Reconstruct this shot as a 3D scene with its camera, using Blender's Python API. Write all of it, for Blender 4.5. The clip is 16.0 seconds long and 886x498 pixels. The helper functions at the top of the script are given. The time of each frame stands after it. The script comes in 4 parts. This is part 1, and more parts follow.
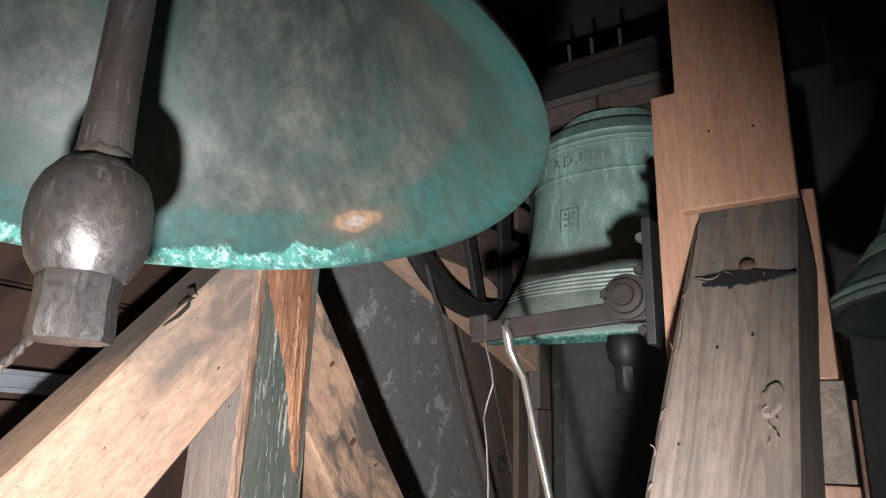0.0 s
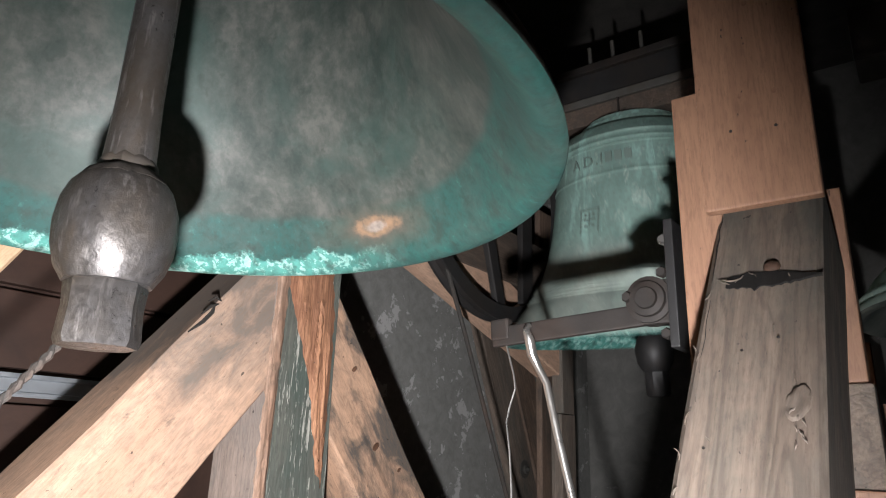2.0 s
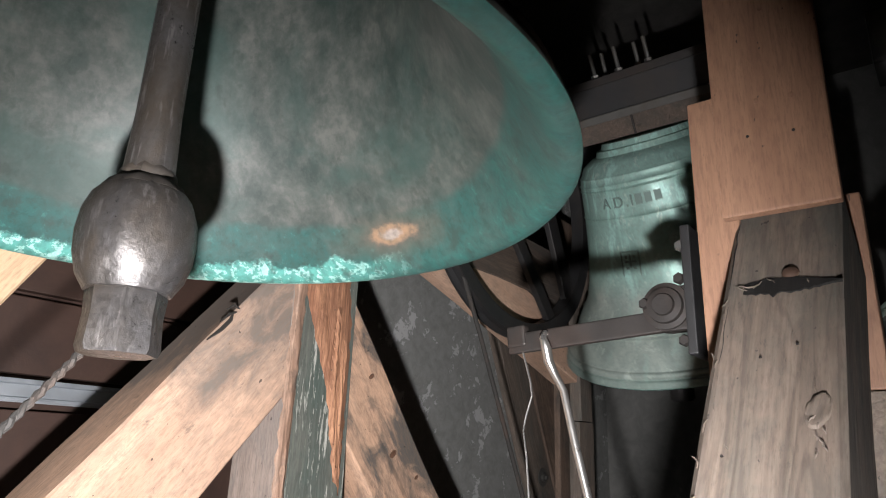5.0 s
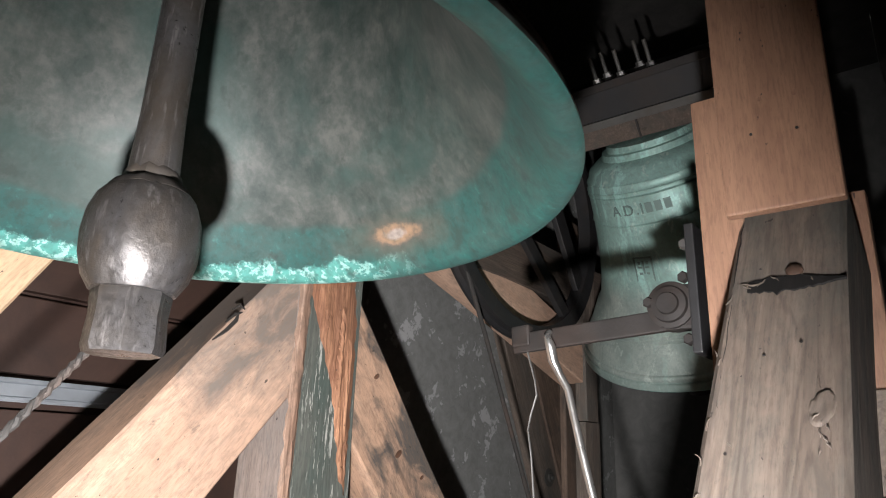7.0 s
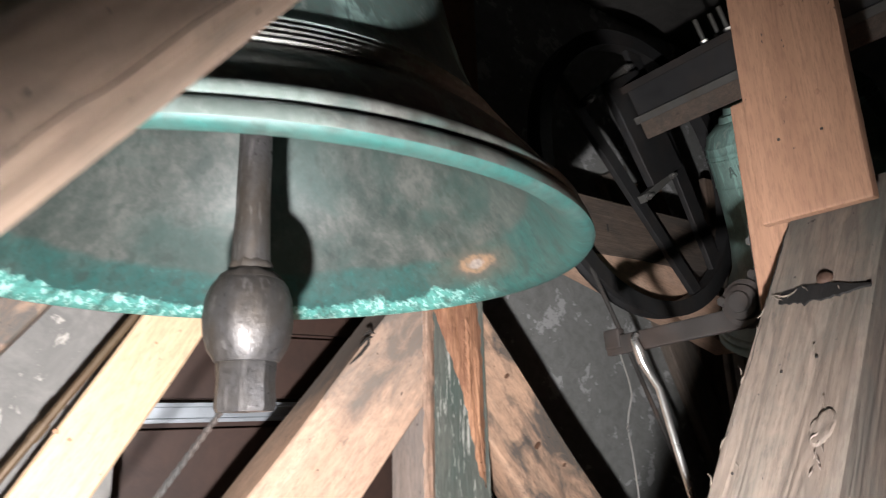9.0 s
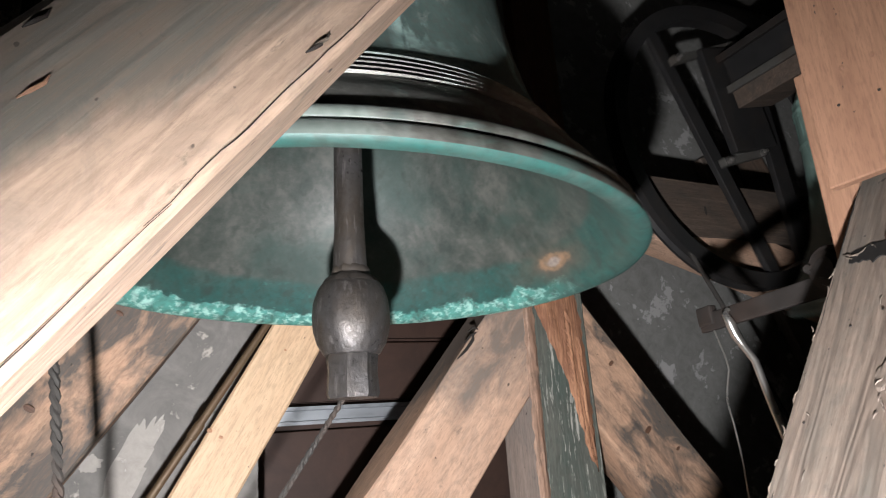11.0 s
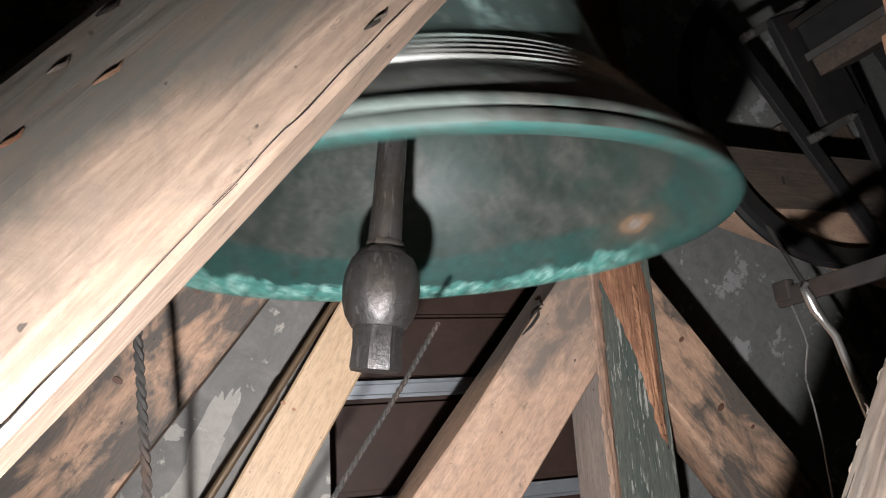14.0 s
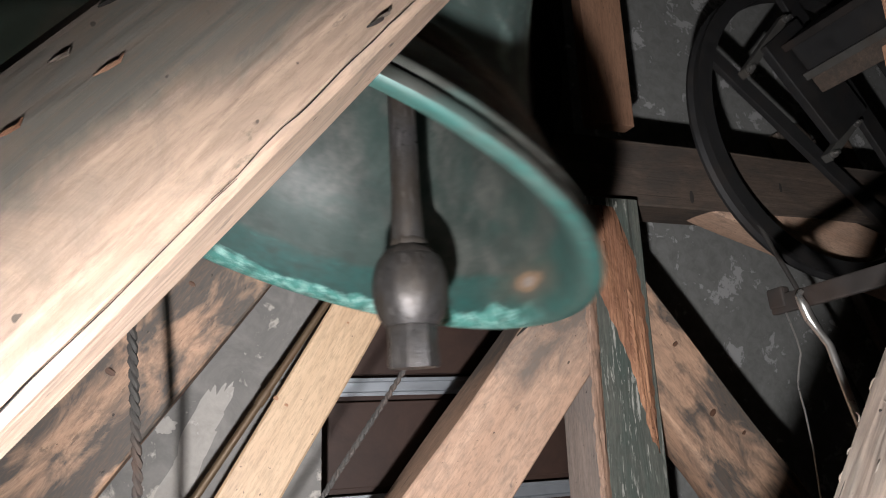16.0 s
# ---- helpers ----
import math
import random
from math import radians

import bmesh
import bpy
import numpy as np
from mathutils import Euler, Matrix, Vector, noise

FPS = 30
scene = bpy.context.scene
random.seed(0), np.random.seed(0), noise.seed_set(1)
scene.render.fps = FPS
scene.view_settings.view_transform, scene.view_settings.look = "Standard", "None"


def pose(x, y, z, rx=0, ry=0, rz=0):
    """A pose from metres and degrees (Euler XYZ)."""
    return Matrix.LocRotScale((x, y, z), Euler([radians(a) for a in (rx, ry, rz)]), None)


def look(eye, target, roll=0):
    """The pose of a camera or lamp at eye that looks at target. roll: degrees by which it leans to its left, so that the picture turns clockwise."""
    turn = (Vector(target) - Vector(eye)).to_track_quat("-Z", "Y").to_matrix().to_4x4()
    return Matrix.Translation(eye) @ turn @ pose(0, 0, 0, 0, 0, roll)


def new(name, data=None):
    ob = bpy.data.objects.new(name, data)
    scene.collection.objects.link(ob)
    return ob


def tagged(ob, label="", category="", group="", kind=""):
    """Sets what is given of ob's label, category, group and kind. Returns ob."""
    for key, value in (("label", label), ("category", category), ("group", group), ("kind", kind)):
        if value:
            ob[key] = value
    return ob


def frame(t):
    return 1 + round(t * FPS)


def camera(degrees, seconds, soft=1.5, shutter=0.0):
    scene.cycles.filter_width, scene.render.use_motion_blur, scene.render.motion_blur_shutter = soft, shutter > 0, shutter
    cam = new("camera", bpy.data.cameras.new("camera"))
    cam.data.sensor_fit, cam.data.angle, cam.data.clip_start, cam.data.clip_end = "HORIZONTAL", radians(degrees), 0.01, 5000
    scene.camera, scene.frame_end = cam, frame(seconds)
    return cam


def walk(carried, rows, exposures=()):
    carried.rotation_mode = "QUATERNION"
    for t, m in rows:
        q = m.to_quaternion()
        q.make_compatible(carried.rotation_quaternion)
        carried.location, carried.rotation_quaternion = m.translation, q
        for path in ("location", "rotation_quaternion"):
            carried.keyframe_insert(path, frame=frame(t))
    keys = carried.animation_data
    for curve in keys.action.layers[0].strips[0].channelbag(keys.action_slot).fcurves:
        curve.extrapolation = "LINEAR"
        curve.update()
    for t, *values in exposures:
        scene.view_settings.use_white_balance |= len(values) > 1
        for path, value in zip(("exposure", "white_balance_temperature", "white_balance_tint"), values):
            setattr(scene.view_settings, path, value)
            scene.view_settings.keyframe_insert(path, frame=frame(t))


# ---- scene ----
cam = camera(67.3, 16.0, soft=1.05, shutter=0.5)
PATH = [
    (0, (0.038, -0.965, -0.361), (0.904, 0.747, 0.204), 1.9),
    (0.5, (0.037, -0.964, -0.361), (0.901, 0.749, 0.204), 1.7),
    (1, (0.040, -0.966, -0.365), (0.885, 0.756, 0.203), 1.5),
    (1.5, (0.039, -0.965, -0.366), (0.865, 0.764, 0.206), 1.7),
    (2, (0.040, -0.967, -0.363), (0.845, 0.770, 0.215), 1.9),
    (2.5, (0.041, -0.967, -0.362), (0.834, 0.775, 0.218), 2.0),
    (3, (0.041, -0.968, -0.363), (0.823, 0.777, 0.221), 2.0),
    (3.5, (0.040, -0.969, -0.360), (0.814, 0.781, 0.222), 2.1),
    (4, (0.040, -0.970, -0.362), (0.807, 0.781, 0.226), 2.1),
    (6.5, (0.043, -0.972, -0.364), (0.787, 0.785, 0.234), 2.0),
    (7, (0.044, -0.974, -0.366), (0.783, 0.785, 0.232), 2.0),
    (7.5, (0.056, -0.984, -0.356), (0.780, 0.783, 0.238), 1.7),
    (8, (0.114, -1.015, -0.336), (0.778, 0.791, 0.208), 0.4),
    (8.5, (0.170, -1.091, -0.307), (0.656, 0.781, 0.203), -0.4),
    (9, (0.198, -1.192, -0.282), (0.440, 0.727, 0.228), -1.8),
    (9.2, (0.193, -1.229, -0.278), (0.385, 0.693, 0.244), -1.9),
    (11.3, (0.240, -1.309, -0.340), (0.116, 0.611, 0.207), -4.5),
    (11.5, (0.241, -1.306, -0.337), (0.090, 0.613, 0.206), -4.5),
    (12, (0.239, -1.307, -0.339), (0.038, 0.609, 0.198), -3.9),
    (12.5, (0.238, -1.309, -0.336), (-0.028, 0.605, 0.179), -3.4),
    (13, (0.238, -1.306, -0.338), (-0.053, 0.607, 0.165), -3.6),
    (13.5, (0.238, -1.308, -0.337), (-0.044, 0.610, 0.153), -3.6),
    (14, (0.238, -1.308, -0.338), (-0.045, 0.610, 0.152), -3.5),
    (14.5, (0.238, -1.307, -0.337), (-0.026, 0.615, 0.148), -3.3),
    (15, (0.237, -1.307, -0.338), (-0.016, 0.617, 0.146), -3.1),
    (15.5, (0.237, -1.308, -0.337), (-0.032, 0.614, 0.146), -2.6),
    (16, (0.237, -1.308, -0.337), (-0.035, 0.612, 0.149), -2.2),
]
walk(cam, [(t, look(eye, target, roll)) for t, eye, target, roll in PATH], [(0, 0.05), (7.5, 0.05), (8.6, 0.4), (9.2, 0.35), (11.3, -0.25), (13.0, -0.4), (16, -0.42)])

# the bell frame's own axes: u along the trusses, v along the bells' axles, z up
TURN = 28.4
FR = pose(0, 0, 0, 0, 0, TURN)

# world: a closed, dark belfry
world = bpy.data.worlds.new("belfry_dark")
scene.world = world
world.use_nodes = True
world.node_tree.nodes["Background"].inputs[0].default_value = (0.5, 0.55, 0.6, 1)
world.node_tree.nodes["Background"].inputs[1].default_value = 0.012

# the hand torch that lights the place: its way, beside and below the camera
TORCH_POWER = 12000.0
TORCH = [
    (0.0, (-0.06, -1.03, -0.72), 14.5, 5.5),
    (7.4, (-0.06, -1.04, -0.72), 14.5, 5.5),
    (8.2, (0.01, -1.13, -0.70), 8, 7.5),
    (9.2, (0.08, -1.28, -0.71), 0, 12),
    (11.3, (0.12, -1.38, -0.74), 2.5, 11.5),
    (16.0, (0.12, -1.38, -0.74), 2.5, 11.5),
]


# ---------------------------------------------------------------- materials
def material(name):
    m = bpy.data.materials.new(name)
    m.use_nodes = True
    nt = m.node_tree
    return m, nt, nt.nodes["Principled BSDF"]


def node(nt, kind, **props):
    n = nt.nodes.new(kind)
    for k, v in props.items():
        if k in n.inputs:
            n.inputs[k].default_value = v
    return n


def coords(nt, scale, offset=(0, 0, 0)):
    tc = nt.nodes.new("ShaderNodeTexCoord")
    mp = nt.nodes.new("ShaderNodeMapping")
    mp.inputs["Scale"].default_value = scale
    mp.inputs["Location"].default_value = offset
    nt.links.new(tc.outputs["Object"], mp.inputs[0])
    return mp.outputs[0]


def noise_of(nt, vec, scale, detail=5.0, rough=0.6, dist=0.0):
    n = nt.nodes.new("ShaderNodeTexNoise")
    n.inputs["Scale"].default_value = scale
    n.inputs["Detail"].default_value = detail
    n.inputs["Roughness"].default_value = rough
    n.inputs["Distortion"].default_value = dist
    nt.links.new(vec, n.inputs["Vector"])
    return n.outputs[0]


def ramp(nt, fac, stops):
    r = nt.nodes.new("ShaderNodeValToRGB")
    e = r.color_ramp.elements
    while len(e) < len(stops):
        e.new(0.5)
    for el, (p, c) in zip(e, stops):
        el.position = p
        el.color = (c, c, c, 1) if isinstance(c, (int, float)) else (*c, 1)
    nt.links.new(fac, r.inputs[0])
    return r.outputs[0]


def mix(nt, fac, a, b, blend="MIX"):
    m = nt.nodes.new("ShaderNodeMix")
    m.data_type, m.blend_type = "RGBA", blend
    for sock, val in ((m.inputs[0], fac), (m.inputs[6], a), (m.inputs[7], b)):
        if isinstance(val, (int, float)):
            sock.default_value = val
        elif isinstance(val, tuple):
            sock.default_value = (*val, 1)
        else:
            nt.links.new(val, sock)
    return m.outputs[2]


def math_of(nt, op, a, b=0.0):
    m = nt.nodes.new("ShaderNodeMath")
    m.operation = op
    for sock, val in zip(m.inputs, (a, b)):
        if isinstance(val, (int, float)):
            sock.default_value = val
        else:
            nt.links.new(val, sock)
    return m.outputs[0]


def bump(nt, bsdf, height, strength=0.4, distance=0.004, below=None):
    b = nt.nodes.new("ShaderNodeBump")
    b.inputs["Strength"].default_value = strength
    b.inputs["Distance"].default_value = distance
    nt.links.new(height, b.inputs["Height"])
    if below is not None:
        nt.links.new(below, b.inputs["Normal"])
    nt.links.new(b.outputs[0], bsdf.inputs["Normal"])
    return b.outputs[0]


def set_in(nt, sock, val):
    if isinstance(val, (int, float)):
        sock.default_value = val
    elif isinstance(val, tuple):
        sock.default_value = (*val, 1)
    else:
        nt.links.new(val, sock)


def wood(name, light, dark, stain, stain_amount=0.5, seed=0.0, rough=0.75, grain=1.0, cracks=0.5, flecks=None, stain_cut=0.5, soft=0.09, stain_slopes=None, figure=0.5):
    """Timber with its grain along the local x axis; each beam gets its own stretch of the pattern."""
    m, nt, b = material(name)
    tc = nt.nodes.new("ShaderNodeTexCoord")
    info = nt.nodes.new("ShaderNodeObjectInfo")
    shift = nt.nodes.new("ShaderNodeVectorMath")
    shift.operation = "MULTIPLY_ADD"
    shift.inputs[0].default_value = (7.3, 3.1, 5.7)
    nt.links.new(info.outputs["Random"], shift.inputs[1])
    nt.links.new(tc.outputs["Object"], shift.inputs[2])

    def vec(scale):
        mp = nt.nodes.new("ShaderNodeMapping")
        mp.inputs["Scale"].default_value = scale
        mp.inputs["Location"].default_value = (seed * 3.1, seed * 1.7, seed * 2.3)
        nt.links.new(shift.outputs[0], mp.inputs[0])
        return mp.outputs[0]

    fine = noise_of(nt, vec((4.0, 130, 130)), 1.0, 4, 0.65, 0.3)
    rings = noise_of(nt, vec((1.2, 42, 42)), 1.0, 3, 0.55, 0.9)
    broad = noise_of(nt, vec((0.9, 13, 13)), 1.0, 3, 0.5, 0.7)
    blot = noise_of(nt, vec((5.0, 11.0, 11.0)), 1.0, 7, 0.66, 0.9)
    patch = noise_of(nt, vec((1.6, 4.2, 4.2)), 1.0, 5, 0.62, 0.7)
    col = mix(nt, ramp(nt, broad, [(0.26, 0.0), (0.74, 1.0)]), light, dark)
    col = mix(nt, math_of(nt, "MULTIPLY", ramp(nt, rings, [(0.44, 0.0), (0.54, 1.0)]), 0.42 * grain), col, tuple(0.62 * v for v in dark))
    col = mix(nt, math_of(nt, "MULTIPLY", ramp(nt, fine, [(0.36, 1.0), (0.56, 0.0)]), 0.5 * grain), col, tuple(0.7 * v for v in dark))
    f = math_of(nt, "ADD", math_of(nt, "MULTIPLY", blot, 0.42), math_of(nt, "MULTIPLY", patch, 0.58))
    if stain_slopes:
        sep = nt.nodes.new("ShaderNodeSeparateXYZ")
        nt.links.new(tc.outputs["Object"], sep.inputs[0])
        for axis, k, mid in stain_slopes:
            f = math_of(nt, "ADD", f, math_of(nt, "MULTIPLY", math_of(nt, "SUBTRACT", sep.outputs[axis], mid), k))
    col = mix(nt, math_of(nt, "MULTIPLY", ramp(nt, f, [(stain_cut - 0.03, 0.0), (stain_cut + soft, 1.0)]), stain_amount), col, stain)
    mottle = noise_of(nt, vec((13, 26, 26)), 1.0, 8, 0.74, 1.2)
    col = mix(nt, math_of(nt, "MULTIPLY", ramp(nt, mottle, [(0.46, 0.0), (0.66, 1.0)]), 0.45 * stain_amount), col, stain)
    rise = noise_of(nt, vec((1.5, 12.0, 12.0)), 1.0, 3, 0.45, 0.35)
    lines = math_of(nt, "SINE", math_of(nt, "MULTIPLY", rise, 75.0))
    col = mix(nt, math_of(nt, "MULTIPLY", ramp(nt, lines, [(0.35, 0.0), (0.95, 1.0)]), 0.42 * figure), col, tuple(0.5 * v for v in dark))
    spot = ramp(nt, noise_of(nt, vec((14, 30, 30)), 1.0, 5, 0.7, 0.5), [(0.62, 0.0), (0.68, 1.0)])
    col = mix(nt, math_of(nt, "MULTIPLY", spot, 0.55 * stain_amount), col, tuple(0.6 * v for v in stain))
    if flecks:
        fl = math_of(nt, "MULTIPLY", ramp(nt, noise_of(nt, vec((9, 75, 75)), 1.0, 5, 0.7, 0.3), [(0.57, 0.0), (0.60, 1.0)]), ramp(nt, patch, [(0.46, 0.0), (0.54, 1.0)]))
        col = mix(nt, math_of(nt, "MULTIPLY", fl, 0.9), col, flecks)
    crack = ramp(nt, noise_of(nt, vec((0.8, 30, 30)), 1.0, 2, 0.4, 0.25), [(0.265, 1.0), (0.29, 0.0)])
    col = mix(nt, math_of(nt, "MULTIPLY", crack, cracks), col, (0.02, 0.015, 0.012))
    grit = noise_of(nt, vec((34, 210, 210)), 1.0, 5, 0.7)
    col = mix(nt, ramp(nt, grit, [(0.36, 0.42), (0.52, 0.0)]), col, tuple(0.45 * v for v in dark))
    pits = noise_of(nt, vec((60, 95, 95)), 1.0, 2, 0.5)
    col = mix(nt, ramp(nt, pits, [(0.245, 0.8), (0.275, 0.0)]), col, (0.03, 0.024, 0.02))
    set_in(nt, b.inputs["Base Color"], col)
    b.inputs["Roughness"].default_value = rough
    h = math_of(nt, "ADD", math_of(nt, "MULTIPLY", fine, 0.4), math_of(nt, "MULTIPLY", rings, 0.5))
    h = math_of(nt, "SUBTRACT", h, math_of(nt, "MULTIPLY", lines, 0.16 * figure))
    h = math_of(nt, "SUBTRACT", h, math_of(nt, "MULTIPLY", crack, 0.7 * cracks))
    bump(nt, b, h, 0.6 * grain, 0.004)
    return m


OLD_WOOD = wood("old_beam_wood", (0.30, 0.205, 0.145), (0.19, 0.125, 0.09), (0.065, 0.058, 0.050), 0.8, 0.3)
DARK_WOOD = wood("dark_old_beam_wood", (0.16, 0.115, 0.085), (0.10, 0.07, 0.052), (0.045, 0.04, 0.035), 0.7, 3.9)
OLD_WOOD_PINK = wood("worn_brace_wood", (0.62, 0.41, 0.29), (0.50, 0.31, 0.21), (0.14, 0.128, 0.113), 0.85, 1.7, grain=0.35, cracks=0.2, stain_cut=0.50, soft=0.10, stain_slopes=((0, 0.38, 2.15),), figure=0.2)
# Upper grey is part weathering, part torch falloff put into the stain colour.
BRACE_WOOD = wood("weathered_falloff_brace_wood", (0.47, 0.335, 0.25), (0.39, 0.275, 0.20), (0.105, 0.103, 0.09), 0.9, 11.2, grain=0.9, stain_cut=0.50, soft=0.10, stain_slopes=((2, 5.0, -0.085), (0, 0.6, 1.6)), figure=0.8)
STAINED_WOOD = wood("dark_stained_brace_wood", (0.60, 0.38, 0.25), (0.45, 0.27, 0.175), (0.075, 0.071, 0.064), 0.95, 8.3, grain=0.35, cracks=0.3, stain_cut=0.47, soft=0.05, figure=0.25)
GREY_WOOD = wood("grey_weathered_wood", (0.265, 0.203, 0.158), (0.185, 0.14, 0.11), (0.095, 0.095, 0.082), 0.8, 2.6, cracks=0.4, grain=1.0, soft=0.12, figure=0.9)
FRESH_WOOD = wood("fresh_spruce", (0.36, 0.202, 0.126), (0.29, 0.155, 0.094), (0.25, 0.13, 0.08), 0.4, 3.3, 0.6, 0.45, 0.0)
PLANK_WOOD = wood("new_pale_plank_wood", (0.70, 0.50, 0.32), (0.61, 0.41, 0.25), (0.55, 0.34, 0.2), 0.25, 4.1, 0.55, 0.35, 0.0)
RED_WOOD = wood("torn_red_heartwood", (0.50, 0.26, 0.14), (0.30, 0.13, 0.07), (0.12, 0.055, 0.03), 0.4, 5.2, 0.8, 1.5, 0.9)
TORN_PINK = wood("torn_pinkish_wood", (0.60, 0.42, 0.31), (0.30, 0.17, 0.11), (0.075, 0.065, 0.052), 0.9, 6.1, 0.8, 1.2, 0.9)
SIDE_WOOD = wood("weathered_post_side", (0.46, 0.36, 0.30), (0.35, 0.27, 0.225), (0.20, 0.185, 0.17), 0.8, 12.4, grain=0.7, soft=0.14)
GREEN_POST = wood("green_stained_post_wood", (0.15, 0.148, 0.122), (0.085, 0.092, 0.077), (0.055, 0.082, 0.068), 0.6, 6.4, 0.8, 1.0, 0.6, (0.42, 0.41, 0.36))


LIP_DROP, STRIKE = 0.816, 1.0


def bronze_inside():
    m, nt, b = material("green_patina_bronze_inside")
    big = noise_of(nt, coords(nt, (1, 1, 1)), 3.2, 5, 0.6, 0.6)
    mid = noise_of(nt, coords(nt, (1, 1, 0.8), (4, 2, 1)), 10.0, 8, 0.70, 0.1)
    fine = noise_of(nt, coords(nt, (1, 1, 1)), 60.0, 4, 0.6)
    col = mix(nt, ramp(nt, mid, [(0.37, 0.0), (0.61, 1.0)]), (0.026, 0.037, 0.032), (0.098, 0.100, 0.089))
    col = mix(nt, ramp(nt, big, [(0.49, 0.0), (0.61, 0.62)]), col, (0.026, 0.060, 0.051))
    tc = nt.nodes.new("ShaderNodeTexCoord")
    sep = nt.nodes.new("ShaderNodeSeparateXYZ")
    nt.links.new(tc.outputs["Object"], sep.inputs[0])
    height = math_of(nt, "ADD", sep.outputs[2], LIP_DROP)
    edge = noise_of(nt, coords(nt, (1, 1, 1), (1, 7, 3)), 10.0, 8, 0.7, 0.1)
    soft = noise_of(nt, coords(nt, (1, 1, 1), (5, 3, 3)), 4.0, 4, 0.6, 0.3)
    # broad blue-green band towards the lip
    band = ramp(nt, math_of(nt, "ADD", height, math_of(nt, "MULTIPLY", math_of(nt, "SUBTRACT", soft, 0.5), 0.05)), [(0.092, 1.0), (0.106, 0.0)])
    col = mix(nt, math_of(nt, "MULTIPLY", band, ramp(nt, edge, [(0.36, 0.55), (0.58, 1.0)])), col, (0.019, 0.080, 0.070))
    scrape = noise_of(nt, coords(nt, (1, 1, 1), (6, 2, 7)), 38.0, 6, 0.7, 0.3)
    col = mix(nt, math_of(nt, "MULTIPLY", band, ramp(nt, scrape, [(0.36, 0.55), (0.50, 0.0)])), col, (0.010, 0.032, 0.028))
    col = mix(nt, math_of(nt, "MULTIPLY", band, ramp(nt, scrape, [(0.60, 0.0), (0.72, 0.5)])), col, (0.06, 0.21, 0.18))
    # verdigris crust at the lip, with a ragged upper edge and pale flakes
    crust = ramp(nt, math_of(nt, "ADD", height, math_of(nt, "MULTIPLY", math_of(nt, "SUBTRACT", edge, 0.5), 0.09)), [(0.027, 1.0), (0.034, 0.0)])
    gate = ramp(nt, math_of(nt, "ADD", math_of(nt, "ADD", math_of(nt, "MULTIPLY", sep.outputs[1], 1.1), math_of(nt, "MULTIPLY", sep.outputs[0], -0.35)), math_of(nt, "MULTIPLY", soft, 0.5)), [(-0.06, 0.0), (0.30, 1.0)])
    col = mix(nt, math_of(nt, "MULTIPLY", math_of(nt, "MULTIPLY", crust, math_of(nt, "MAXIMUM", gate, 0.04)), 0.9), col, (0.10, 0.34, 0.29))
    crust = math_of(nt, "MULTIPLY", crust, gate)
    flakes = ramp(nt, noise_of(nt, coords(nt, (1, 1, 1), (9, 1, 2)), 42.0, 9, 0.72, 0.15), [(0.525, 0.0), (0.545, 1.0)])
    col = mix(nt, math_of(nt, "MULTIPLY", math_of(nt, "MULTIPLY", flakes, crust), 0.9), col, (0.40, 0.68, 0.61))
    # the worn spot where the clapper strikes
    mp = nt.nodes.new("ShaderNodeMapping")
    mp.inputs["Location"].default_value = (-0.525, -0.0096, 0.747)
    nt.links.new(tc.outputs["Object"], mp.inputs[0])
    warp = nt.nodes.new("ShaderNodeVectorMath")
    warp.operation = "MULTIPLY"
    warp.inputs[1].default_value = (1.0, 0.42, 1.4)
    nt.links.new(mp.outputs[0], warp.inputs[0])
    ln = nt.nodes.new("ShaderNodeVectorMath")
    ln.operation = "LENGTH"
    nt.links.new(warp.outputs[0], ln.inputs[0])
    dist = math_of(nt, "ADD", ln.outputs[1], math_of(nt, "MULTIPLY", math_of(nt, "SUBTRACT", edge, 0.5), 0.05))
    col = mix(nt, math_of(nt, "MULTIPLY", ramp(nt, dist, [(0.03, 0.8), (0.075, 0.0)]), STRIKE), col, (0.10, 0.082, 0.064))
    col = mix(nt, math_of(nt, "MULTIPLY", ramp(nt, dist, [(0.021, 1.0), (0.030, 0.0)]), STRIKE), col, (0.25, 0.155, 0.095))
    col = mix(nt, math_of(nt, "MULTIPLY", ramp(nt, dist, [(0.009, 1.0), (0.014, 0.0)]), STRIKE), col, (0.30, 0.25, 0.215))
    pocks = noise_of(nt, coords(nt, (1, 1, 0.8), (2, 8, 5)), 24.0, 5, 0.62, 0.2)
    col = mix(nt, ramp(nt, pocks, [(0.55, 0.0), (0.66, 0.6)]), col, (0.026, 0.036, 0.031))
    col = mix(nt, ramp(nt, fine, [(0.3, 0.5), (0.6, 0.0)]), col, (0.035, 0.05, 0.043))
    set_in(nt, b.inputs["Base Color"], col)
    b.inputs["Metallic"].default_value = 0.12
    b.inputs["Roughness"].default_value = 0.52
    bump(nt, b, math_of(nt, "ADD", math_of(nt, "MULTIPLY", mid, 0.4), math_of(nt, "ADD", math_of(nt, "MULTIPLY", fine, 0.25), math_of(nt, "MULTIPLY", math_of(nt, "MULTIPLY", flakes, crust), 0.6))), 0.4, 0.004)
    return m



